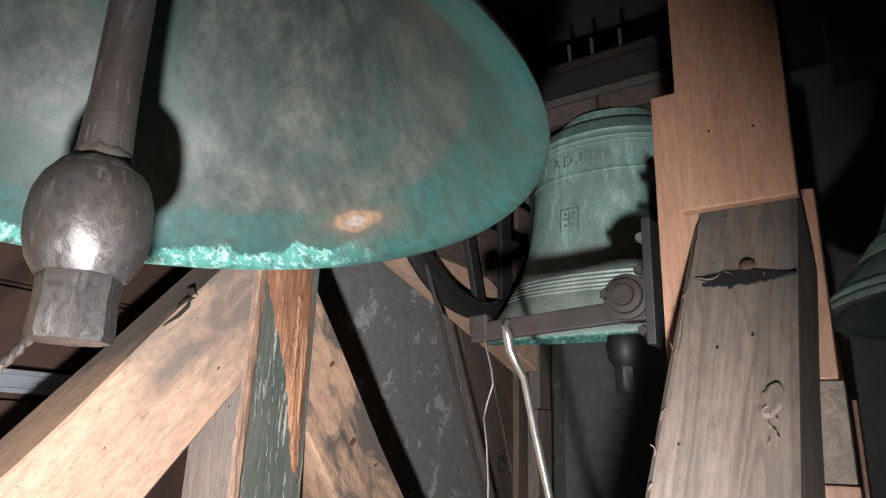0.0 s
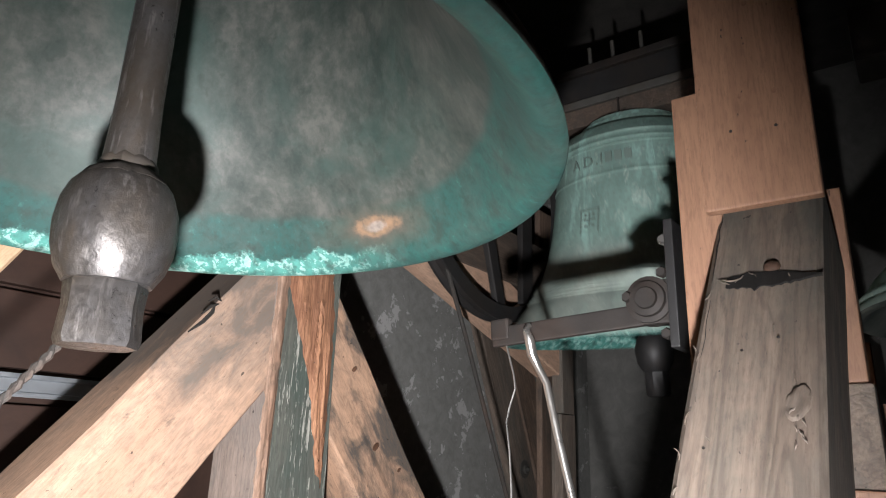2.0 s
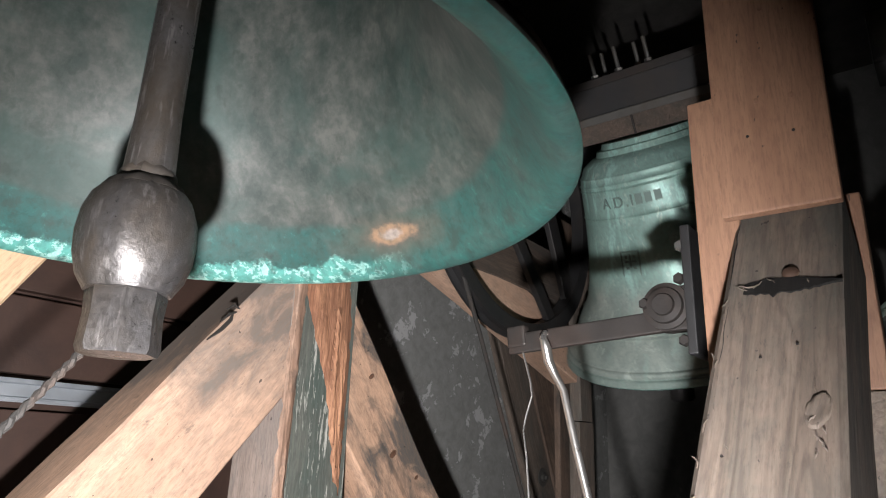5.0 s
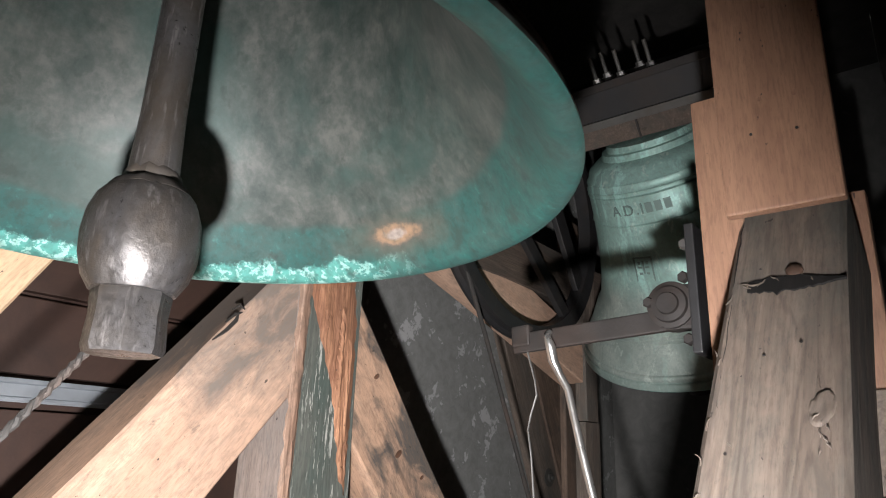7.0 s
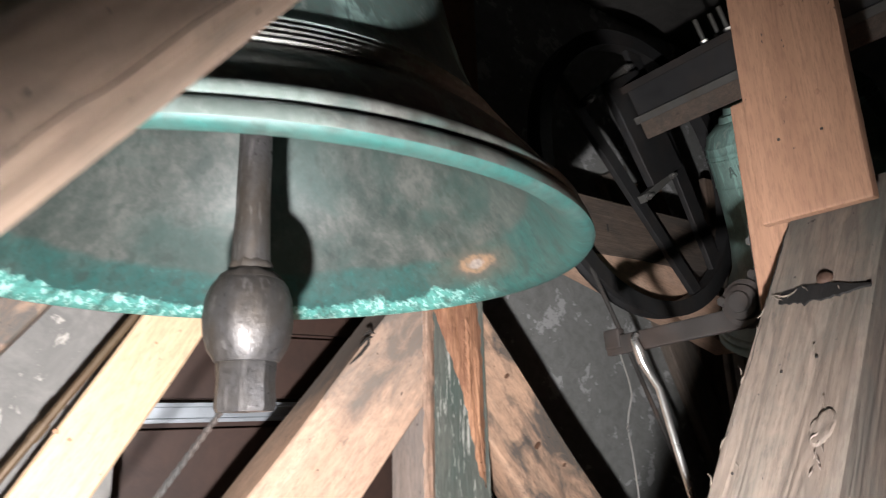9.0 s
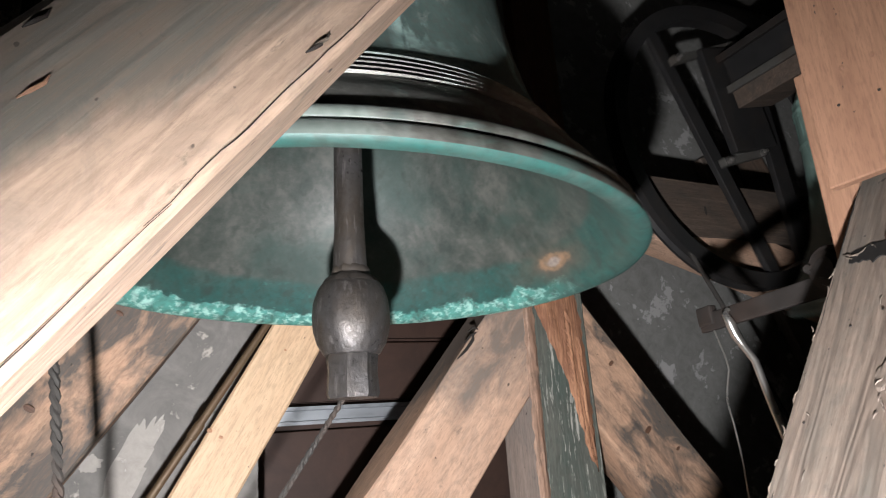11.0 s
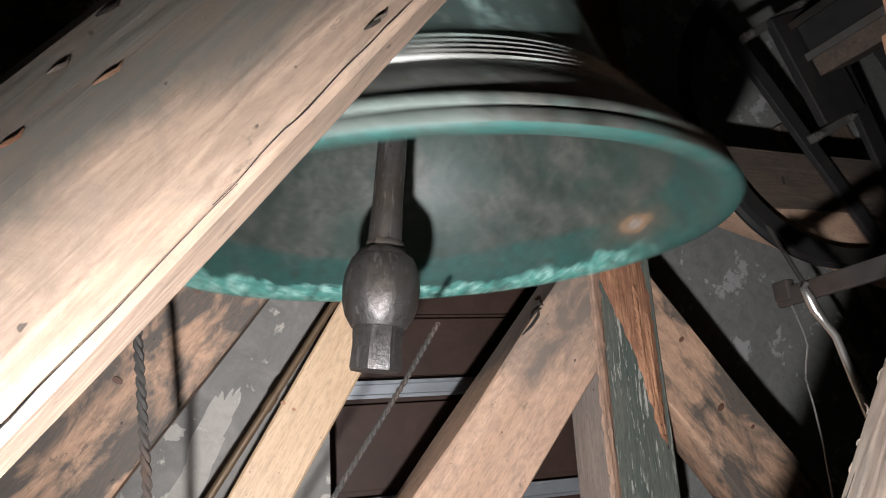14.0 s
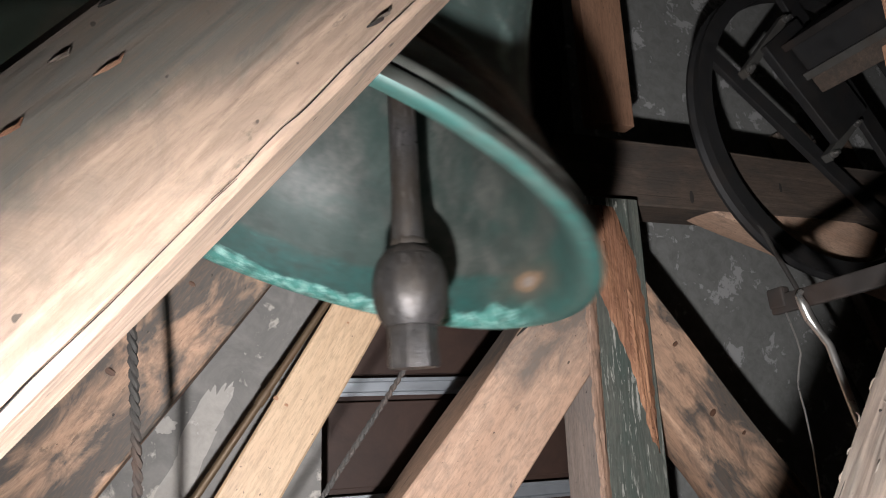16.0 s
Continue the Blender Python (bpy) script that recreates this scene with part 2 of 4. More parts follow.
def bronze_outside(name, base, dark, waist, streak, amount, seed, split, lip):
    """Bronze whose waist, above the height split, has gone greener, with pale runs down it, and whose lip band, below
    the height lip, is mottled brown, its colour darkened to offset the torch light it catches.
    """
    m, nt, b = material(name)
    tc = nt.nodes.new("ShaderNodeTexCoord")
    sep = nt.nodes.new("ShaderNodeSeparateXYZ")
    nt.links.new(tc.outputs["Object"], sep.inputs[0])
    mid = noise_of(nt, coords(nt, (1, 1, 0.7), (seed, 2, 1)), 8.0, 6, 0.65, 0.6)
    small = noise_of(nt, coords(nt, (1, 1, 0.5), (seed, 5, 1)), 26.0, 6, 0.7, 0.5)
    runs = noise_of(nt, coords(nt, (1, 1, 0.12), (seed, 0, 0)), 17.0, 5, 0.6, 0.5)
    gate = noise_of(nt, coords(nt, (1, 1, 0.8), (0, seed, 0)), 4.0, 4, 0.6)
    fine = noise_of(nt, coords(nt, (1, 1, 1)), 80.0, 4, 0.6)
    col = mix(nt, ramp(nt, mid, [(0.32, 0.0), (0.68, 1.0)]), base, dark)
    up = ramp(nt, math_of(nt, "ADD", math_of(nt, "SUBTRACT", sep.outputs[2], split), math_of(nt, "MULTIPLY", mid, 0.10)), [(0.0, 0.0), (0.09, 1.0)])
    green = mix(nt, ramp(nt, mid, [(0.35, 0.0), (0.7, 1.0)]), waist, tuple(0.6 * v for v in waist))
    col = mix(nt, math_of(nt, "MULTIPLY", up, 0.85), col, green)
    f = math_of(nt, "MULTIPLY", ramp(nt, runs, [(0.515, 0.0), (0.57, 1.0)]), ramp(nt, gate, [(0.44, 0.0), (0.54, 1.0)]))
    f = math_of(nt, "MULTIPLY", f, math_of(nt, "ADD", math_of(nt, "MULTIPLY", up, 0.78), 0.22))
    col = mix(nt, math_of(nt, "MULTIPLY", f, amount), col, streak)
    col = mix(nt, math_of(nt, "MULTIPLY", ramp(nt, small, [(0.56, 0.0), (0.66, 1.0)]), 0.35), col, tuple(min(1.0, 1.9 * v) for v in base))
    col = mix(nt, ramp(nt, fine, [(0.32, 0.5), (0.55, 0.0)]), col, dark)
    low = ramp(nt, math_of(nt, "SUBTRACT", sep.outputs[2], lip), [(0.0, 1.0), (0.004, 0.0)])
    brown = mix(nt, ramp(nt, small, [(0.40, 0.0), (0.60, 1.0)]), (0.032, 0.029, 0.023), (0.095, 0.098, 0.085))
    brown = mix(nt, ramp(nt, mid, [(0.50, 0.0), (0.60, 0.8)]), brown, (0.075, 0.125, 0.11))
    reach = ramp(nt, math_of(nt, "ADD", sep.outputs[0], math_of(nt, "MULTIPLY", mid, 0.3)), [(-0.12, 0.12), (0.12, 0.92)])
    col = mix(nt, math_of(nt, "MULTIPLY", low, ramp(nt, reach, [(0.12, 0.3), (0.5, 0.0)])), col, (0.20, 0.34, 0.30))
    col = mix(nt, math_of(nt, "MULTIPLY", low, reach), col, brown)
    set_in(nt, b.inputs["Base Color"], col)
    b.inputs["Metallic"].default_value = 0.3
    set_in(nt, b.inputs["Roughness"], ramp(nt, small, [(0.3, 0.36), (0.7, 0.6)]))
    bump(nt, b, math_of(nt, "ADD", math_of(nt, "MULTIPLY", mid, 0.5), math_of(nt, "ADD", math_of(nt, "MULTIPLY", small, 0.3), math_of(nt, "MULTIPLY", fine, 0.2))), 0.35, 0.003)
    return m


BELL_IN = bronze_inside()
BELL_OUT = bronze_outside("dark_bronze_with_verdigris", (0.33, 0.328, 0.298), (0.15, 0.15, 0.136), (0.14, 0.235, 0.212), (0.48, 0.70, 0.64), 0.95, 1.0, -0.60, -0.759)
BELL2_OUT = bronze_outside("pale_green_patina_bronze", (0.41, 0.46, 0.41), (0.22, 0.275, 0.245), (0.32, 0.53, 0.46), (0.44, 0.72, 0.64), 0.7, 4.0, -0.50, -0.80)


def metal(name, col, metallic, rough, mottled=0.3, rust=(0.12, 0.06, 0.035), rust_amount=0.3):
    m, nt, b = material(name)
    mid = noise_of(nt, coords(nt, (1, 1, 1)), 22.0, 6, 0.65, 0.4)
    big = noise_of(nt, coords(nt, (1, 1, 1), (3, 1, 4)), 7.0, 5, 0.6, 0.4)
    c = mix(nt, math_of(nt, "MULTIPLY", ramp(nt, mid, [(0.3, 1.0), (0.65, 0.0)]), mottled), col, tuple(0.45 * v for v in col))
    c = mix(nt, math_of(nt, "MULTIPLY", ramp(nt, big, [(0.48, 0.0), (0.66, 1.0)]), rust_amount), c, rust)
    set_in(nt, b.inputs["Base Color"], c)
    b.inputs["Metallic"].default_value = metallic
    set_in(nt, b.inputs["Roughness"], ramp(nt, mid, [(0.3, rough * 0.8), (0.7, min(1.0, rough * 1.25))]))
    bump(nt, b, math_of(nt, "ADD", mid, math_of(nt, "MULTIPLY", big, 0.5)), 0.35, 0.003)
    return m


def forged_iron():
    m, nt, b = material("forged_grey_iron")
    dent = noise_of(nt, coords(nt, (1, 1, 1)), 26.0, 3, 0.5, 0.3)
    pit = noise_of(nt, coords(nt, (1, 1, 1), (2, 5, 1)), 110.0, 5, 0.7)
    big = noise_of(nt, coords(nt, (1, 1, 0.6), (3, 1, 4)), 9.0, 6, 0.65, 0.5)
    scratch = noise_of(nt, coords(nt, (90, 90, 14)), 1.0, 4, 0.6)
    c = mix(nt, ramp(nt, big, [(0.38, 0.0), (0.62, 1.0)]), (0.080, 0.076, 0.075), (0.054, 0.043, 0.033))
    c = mix(nt, ramp(nt, pit, [(0.36, 0.5), (0.54, 0.0)]), c, (0.04, 0.036, 0.033))
    c = mix(nt, ramp(nt, scratch, [(0.58, 0.0), (0.70, 0.5)]), c, (0.20, 0.185, 0.175))
    set_in(nt, b.inputs["Base Color"], c)
    b.inputs["Metallic"].default_value = 0.6
    set_in(nt, b.inputs["Roughness"], ramp(nt, math_of(nt, "ADD", math_of(nt, "MULTIPLY", pit, 0.5), math_of(nt, "MULTIPLY", big, 0.5)), [(0.38, 0.26), (0.60, 0.62)]))
    bump(nt, b, math_of(nt, "ADD", math_of(nt, "MULTIPLY", dent, 0.5), math_of(nt, "ADD", math_of(nt, "MULTIPLY", pit, 0.22), math_of(nt, "MULTIPLY", scratch, 0.12))), 0.6, 0.007)
    return m


FORGED = forged_iron()
CRUST = metal("crusty_brown_iron", (0.036, 0.029, 0.023), 0.2, 0.8, 0.6, (0.075, 0.055, 0.036), 0.5)
RUST = metal("red_brown_rust", (0.07, 0.036, 0.022), 0.1, 0.8, 0.5, (0.11, 0.06, 0.035), 0.5)
IRON = metal("black_iron", (0.035, 0.034, 0.034), 0.4, 0.5, 0.4, (0.06, 0.045, 0.035), 0.3)
RUSTY = metal("rusty_dull_iron", (0.036, 0.031, 0.028), 0.4, 0.6, 0.5, (0.05, 0.032, 0.024), 0.6)
GREY_IRON = metal("dull_grey_iron", (0.11, 0.105, 0.095), 0.3, 0.6, 0.5, (0.08, 0.06, 0.045), 0.5)
STEEL = metal("bright_steel", (0.55, 0.53, 0.50), 0.9, 0.3, 0.2, (0.3, 0.2, 0.14), 0.15)
ZINC = metal("galvanised_steel", (0.50, 0.53, 0.56), 0.7, 0.42, 0.15, (0.35, 0.36, 0.36), 0.2)
BRASS_PIPE = metal("dull_brown_pipe_metal", (0.14, 0.095, 0.055), 0.3, 0.5, 0.4)
ROPE = metal("dark_dirty_rope", (0.038, 0.034, 0.03), 0.0, 0.95, 0.6)


def wall_paint(name, base, dark, patch, cut, rough=0.85, scale=2.2):
    m, nt, b = material(name)
    big = noise_of(nt, coords(nt, (1, 1, 1)), scale, 6, 0.65, 0.5)
    mid = noise_of(nt, coords(nt, (1, 1, 1), (5, 2, 8)), scale * 3.4, 7, 0.7, 0.6)
    fine = noise_of(nt, coords(nt, (1, 1, 1)), 85.0, 4, 0.6)
    c = mix(nt, ramp(nt, mid, [(0.3, 0.0), (0.7, 1.0)]), base, dark)
    p = ramp(nt, math_of(nt, "ADD", math_of(nt, "MULTIPLY", big, 0.6), math_of(nt, "MULTIPLY", mid, 0.4)), [(cut, 0.0), (cut + 0.025, 1.0)])
    c = mix(nt, p, c, patch)
    set_in(nt, b.inputs["Base Color"], c)
    b.inputs["Roughness"].default_value = rough
    bump(nt, b, math_of(nt, "SUBTRACT", math_of(nt, "ADD", math_of(nt, "MULTIPLY", mid, 0.4), math_of(nt, "MULTIPLY", fine, 0.15)), math_of(nt, "MULTIPLY", p, 0.35)), 0.5, 0.006)
    return m


PLASTER = wall_paint("stained_grey_plaster", (0.27, 0.255, 0.235), (0.15, 0.145, 0.135), (0.50, 0.46, 0.41), 0.545)
GREY_WALL = wall_paint("flaking_grey_green_paint", (0.28, 0.278, 0.262), (0.185, 0.185, 0.172), (0.46, 0.45, 0.44), 0.558, 0.7, 5.5)
DARK_BOARD = wall_paint("dark_brown_board", (0.068, 0.034, 0.023), (0.038, 0.02, 0.014), (0.08, 0.044, 0.032), 0.62, 0.6, 1.6)
DIM_WALL = wall_paint("dim_grey_rendering", (0.22, 0.215, 0.20), (0.14, 0.138, 0.128), (0.26, 0.255, 0.24), 0.60, 0.85, 2.6)
ROOM_BOARDING = wall_paint("dark_room_boarding", (0.085, 0.078, 0.07), (0.05, 0.046, 0.042), (0.12, 0.112, 0.105), 0.66)


# ---------------------------------------------------------------- mesh helpers
def part(name, bm, mat, parent=None, label="", smooth=False, m=None):
    me = bpy.data.meshes.new(name)
    bmesh.ops.recalc_face_normals(bm, faces=bm.faces)
    bm.to_mesh(me)
    bm.free()
    for mt in mat if isinstance(mat, (list, tuple)) else [mat]:
        me.materials.append(mt)
    if smooth:
        for p in me.polygons:
            p.use_smooth = True
        me.set_sharp_from_angle(angle=radians(40))
    ob = new(name, me)
    if parent is not None:
        ob.parent = parent
    if m is not None:
        ob.matrix_basis = m
    if label:
        tagged(ob, label)
    return ob


def empty(name, m, label, category, group="", kind=""):
    ob = new(name)
    ob.matrix_basis = m
    return tagged(ob, label, category, group, kind)


def box(bm, x0, x1, y0, y1, z0, z1, bevel=0.0, nx=1, m=None):
    r = bmesh.ops.create_cube(bm, size=1.0)
    vs = r["verts"]
    for v in vs:
        v.co = Vector((x0 + (v.co.x + 0.5) * (x1 - x0), y0 + (v.co.y + 0.5) * (y1 - y0), z0 + (v.co.z + 0.5) * (z1 - z0)))
    if bevel:
        es = list({e for v in vs for e in v.link_edges})
        r = bmesh.ops.bevel(bm, geom=es, offset=bevel, segments=2, affect="EDGES", profile=0.6)
        vs = list({v for f in r["faces"] for v in f.verts} | {v for v in vs if v.is_valid})
    if m is not None:
        bmesh.ops.transform(bm, matrix=m, verts=vs)
    return vs


def tube(bm, pts, rad, seg=10, caps=True):
    """A round bar along points; rad a number or one a point."""
    pts = [Vector(p) for p in pts]
    rads = rad if isinstance(rad, (list, tuple)) else [rad] * len(pts)
    rings = []
    side = None
    for i, p in enumerate(pts):
        d = (pts[min(i + 1, len(pts) - 1)] - pts[max(i - 1, 0)]).normalized()
        if side is None:
            side = d.orthogonal().normalized()
        side = (side - d * side.dot(d)).normalized()
        up = d.cross(side)
        rings.append([bm.verts.new(p + rads[i] * (math.cos(a) * side + math.sin(a) * up)) for a in (2 * math.pi * k / seg for k in range(seg))])
    for a, b in zip(rings, rings[1:]):
        for k in range(seg):
            bm.faces.new((a[k], a[(k + 1) % seg], b[(k + 1) % seg], b[k]))
    if caps:
        bm.faces.new(rings[0][::-1])
        bm.faces.new(rings[-1])


def lathe(bm, prof, seg=96, mats=None, z0=0.0, wobble=0.0):
    """Turns a profile of (radius, height) round the z axis; mats: a material index for each stretch."""
    rings = []
    for r, z in prof:
        if r < 1e-4:
            rings.append([bm.verts.new((0, 0, z + z0))])
        else:
            rings.append([bm.verts.new(((r + wobble * noise.noise((3 * math.cos(a), 3 * math.sin(a), 6 * z))) * math.cos(a), (r + wobble * noise.noise((3 * math.cos(a), 3 * math.sin(a), 6 * z))) * math.sin(a), z + z0)) for a in (2 * math.pi * k / seg for k in range(seg))])
    for i, (a, b) in enumerate(zip(rings, rings[1:])):
        for k in range(seg):
            j = (k + 1) % seg
            if len(a) == 1 and len(b) == 1:
                continue
            if len(a) == 1:
                fc = bm.faces.new((a[0], b[j], b[k]))
            elif len(b) == 1:
                fc = bm.faces.new((a[k], a[j], b[0]))
            else:
                fc = bm.faces.new((a[k], a[j], b[j], b[k]))
            if mats:
                fc.material_index = mats[i]


def timber(name, p0, p1, width, v0, v1, mat, label, category="beam", parent=None, bevel=0.006, rough=0.003, kind="", seed=0):
    """A beam whose upper edge runs from p0 to p1 in (u, z), width below that edge, between v0 and v1; grain along local x."""
    du, dz = p1[0] - p0[0], p1[1] - p0[1]
    length, ang = math.hypot(du, dz), math.degrees(math.atan2(dz, du))
    bm = bmesh.new()
    nx, ny, nz = max(2, int(length / 0.07)), 5, 5
    xs = [length * i / nx for i in range(nx + 1)]
    ys = [v0 + bevel * 0, v0 + bevel, *[v0 + (v1 - v0) * k / 3 for k in (1, 2)], v1 - bevel, v1]
    zs = [-width, -width + bevel, -width * 0.66, -width * 0.33, -bevel, 0.0]
    ring = [(ys[i], zs[0]) for i in (1, 2, 3, 4)] + [(ys[5], zs[i]) for i in (1, 2, 3, 4)] + [(ys[i], zs[5]) for i in (4, 3, 2, 1)] + [(ys[0], zs[i]) for i in (4, 3, 2, 1)]
    rows = []
    for x in xs:
        row = []
        for y, z in ring:
            q = Vector((x * 2.2 + seed, y * 9, z * 9 + 3 * seed))
            row.append(bm.verts.new((x, y + rough * noise.noise(q), z + rough * 1.4 * noise.noise(q + Vector((7, 3, 1))))))
        rows.append(row)
    n = len(ring)
    for a, b in zip(rows, rows[1:]):
        for k in range(n):
            bm.faces.new((a[k], b[k], b[(k + 1) % n], a[(k + 1) % n]))
    bm.faces.new(rows[0])
    bm.faces.new(rows[-1][::-1])
    ob = part(name, bm, mat, parent, m=FR @ pose(p0[0], 0, p0[1], 0, -ang, 0), smooth=True)
    if parent is None:
        tagged(ob, label, category, "", kind)
    elif label:
        tagged(ob, label)
    return ob


# ---------------------------------------------------------------- setting
def slab(name, mat, x0, x1, y0, y1, z0, z1, label, category):
    bm = bmesh.new()
    box(bm, x0, x1, y0, y1, z0, z1)
    return tagged(part(name, bm, mat, m=FR), label, category, "", "structure")


# Floor, wall_start and wall_front lie out of view, added to close the room.
slab("floor", ROOM_BOARDING, -2.6, 4.6, -2.8, 2.2, -1.95, -1.8, "dark wooden belfry floor, out of view", "floor")
slab("ceiling", ROOM_BOARDING, -2.6, 4.6, -2.8, 2.2, 2.3, 2.45, "dark boarded ceiling", "ceiling")
wall_plaster = slab("wall_plaster", PLASTER, -2.6, -0.02, 1.02, 1.4, -1.8, 2.3, "stained grey plaster wall with a flaked pale patch", "wall")
slab("wall_grey", GREY_WALL, 1.25, 4.6, 1.33, 1.6, -1.8, 2.3, "flaking grey-green painted wall", "wall")
slab("wall_back", DARK_BOARD, -0.02, 1.25, 1.5, 1.65, -1.8, 2.3, "dark brown boarded opening behind the frame", "wall")
slab("wall_end", DIM_WALL, 4.45, 4.6, -2.8, 1.33, -1.8, 2.3, "dark boarded end wall", "wall")
slab("wall_start", PLASTER, -2.6, -2.45, -2.8, 1.02, -1.8, 2.3, "dark plaster wall", "wall")
slab("wall_front", ROOM_BOARDING, -2.45, 4.45, -2.8, -2.65, -1.8, 2.3, "dark boarded wall", "wall")



def flaked_patch(owner, u, z, wide, tall, lean, mat, seed):
    """A scab of pale plaster with a ragged outline, 3 mm proud of the wall."""
    bm = bmesh.new()
    ring = []
    for k in range(64):
        a = 2 * math.pi * k / 64
        c, q = math.cos(a), math.sin(a)
        r = 1 + 0.38 * noise.noise((2.2 * c, 2.2 * q, seed)) + 0.22 * noise.noise((6 * c, 6 * q, seed + 4)) + 0.10 * noise.noise((15 * c, 15 * q, seed + 8))
        ring.append(bm.verts.new((u + wide * c * r + lean * q * tall * r, 1.0165, z + tall * q * r)))
    f = bm.faces.new(ring)
    r = bmesh.ops.extrude_face_region(bm, geom=[f])
    bmesh.ops.translate(bm, vec=(0, 0.006, 0), verts=[v for v in r["geom"] if isinstance(v, bmesh.types.BMVert)])
    return part("plaster_patch", bm, mat, owner, "flaked pale plaster patch")


PALE_PLASTER = wall_paint("pale_plaster", (0.46, 0.43, 0.39), (0.35, 0.325, 0.295), (0.52, 0.49, 0.45), 0.56, 0.85, 6.0)
flaked_patch(wall_plaster, -0.415, -0.41, 0.055, 0.20, 0.42, PALE_PLASTER, 1.3)
flaked_patch(wall_plaster, -0.50, -0.335, 0.03, 0.025, 0.0, PALE_PLASTER, 3.1)

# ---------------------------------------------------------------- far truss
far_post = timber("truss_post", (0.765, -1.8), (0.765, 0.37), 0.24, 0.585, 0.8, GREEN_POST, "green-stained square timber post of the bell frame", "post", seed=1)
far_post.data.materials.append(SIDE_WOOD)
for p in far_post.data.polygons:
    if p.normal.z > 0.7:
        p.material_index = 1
left_brace = timber("truss_brace", (-0.93, -1.8), (0.76, 0.186), 0.27, 0.60, 0.78, OLD_WOOD_PINK, "worn pinkish timber brace running up to the post", "brace", seed=2, rough=0.007)
right_brace = timber("truss_brace", (1.02, 0.09), (2.1, -1.29), 0.27, 0.60, 0.78, STAINED_WOOD, "worn timber brace with dark stains", "brace", seed=3, rough=0.010)
rail = timber("truss_rail", (-2.4, 0.63), (3.2, 0.63), 0.25, 0.65, 0.85, DARK_WOOD, "dark old horizontal timber of the bell frame", "beam", seed=4)
side_brace = timber("truss_brace", (-1.95, -1.82), (-0.15, 0.606), 0.27, 0.61, 0.78, STAINED_WOOD, "old stained timber brace near the plaster wall", "brace", seed=5)
plank = timber("new_plank", (-0.90, -1.45), (0.10, 0.24), 0.16, 0.74, 0.77, PLANK_WOOD, "new pale softwood plank with small knots", "plank", seed=6)

# ---------------------------------------------------------------- near truss
bolted_brace = timber("near_brace", (-0.70, -1.78), (0.72, 0.0703), 0.2, -0.765, -0.61, GREY_WOOD, "grey weathered timber brace with a dark bolt crack", "brace", seed=7, bevel=0.008)
nailed_brace = timber("near_brace", (-1.525, -1.368), (0.675, 1.334), 0.139, -0.875, -0.795, BRACE_WOOD, "worn timber brace with a rusty nail and a long crack", "brace", seed=8, bevel=0.008)


def on_face_matrix(ob, v, z):
    return pose(z - 0.008, v, 0.0008)


def fresh_board(name, u0, u1, v0, v1, z0, z1, label):
    bm = bmesh.new()
    box(bm, 0, z1 - z0, v0, v1, -(u1 - u0), 0, 0.004)
    return tagged(part(name, bm, FRESH_WOOD, m=FR @ pose(u0, 0, z0, 0, -90, 0)), label, "board")


board_a = fresh_board("bearing_board", 0.612, 0.634, -0.775, -0.61, 0.008, 1.3, "fresh orange softwood board with nails")
fresh_board("bearing_board", 0.68, 0.74, -0.62, -0.55, -0.28, 0.26, "narrow fresh softwood board beside the brace")
fresh_board("bearing_board", 0.86, 1.04, 0.60, 0.66, 0.66, 1.5, "fresh softwood board standing on the rail")

# ---------------------------------------------------------------- bells
BIG_OUT = [(0.6045, 0.005), (0.604, 0.010), (0.599, 0.025), (0.595, 0.029), (0.588, 0.0305), (0.587, 0.0345), (0.590, 0.0365), (0.591, 0.043), (0.587, 0.053), (0.583, 0.056), (0.575, 0.058), (0.562, 0.078), (0.540, 0.108), (0.515, 0.135), (0.500, 0.150),
           (0.503, 0.155), (0.492, 0.162), (0.494, 0.168), (0.482, 0.176), (0.484, 0.182), (0.472, 0.190), (0.474, 0.196), (0.462, 0.205), (0.464, 0.211), (0.452, 0.220), (0.43, 0.255), (0.405, 0.32), (0.38, 0.41), (0.36, 0.51), (0.345, 0.60), (0.335, 0.68), (0.325, 0.73), (0.327, 0.736), (0.318, 0.742), (0.30, 0.775), (0.255, 0.80), (0.235, 0.803), (0.225, 0.825), (0.205, 0.828), (0.195, 0.85), (0.0, 0.852)]
BIG_IN = [(0.6045, 0.005), (0.601, 0.001), (0.596, -0.001), (0.582, -0.002), (0.565, 0.010), (0.545, 0.035), (0.51, 0.09), (0.465, 0.15), (0.42, 0.22), (0.38, 0.31), (0.352, 0.42), (0.33, 0.53), (0.312, 0.64), (0.295, 0.71), (0.26, 0.75), (0.18, 0.775), (0.0, 0.78)]


def bell_mesh(bm, outer, inner, scale, tall, drop, seg=128):
    prof = [(r * scale, z * tall) for r, z in outer[::-1] + inner[1:]]
    n = len(outer) - 1
    lathe(bm, prof, seg, [0] * n + [1] * (len(inner) - 1), -drop, 0.0015)


PIVOT, DROP = 0.816, 0.816
big_bell = empty("church_bell", FR @ pose(0, 0, PIVOT), "large bronze bell with green patina inside and ring mouldings", "bell")
bm = bmesh.new()
bell_mesh(bm, BIG_OUT, BIG_IN, 1.0, 1.0, DROP, 160)
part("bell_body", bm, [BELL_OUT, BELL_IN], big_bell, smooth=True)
bm = bmesh.new()
box(bm, -0.11, 0.11, -0.80, 0.80, 0.05, 0.30, 0.01)
part("headstock", bm, OLD_WOOD, big_bell)
for k in (-1, 1):
    bm = bmesh.new()
    tube(bm, [(0, 0.70 * k, 0), (0, 0.95 * k, 0)], 0.03)
    part("gudgeon", bm, IRON, big_bell, smooth=True)

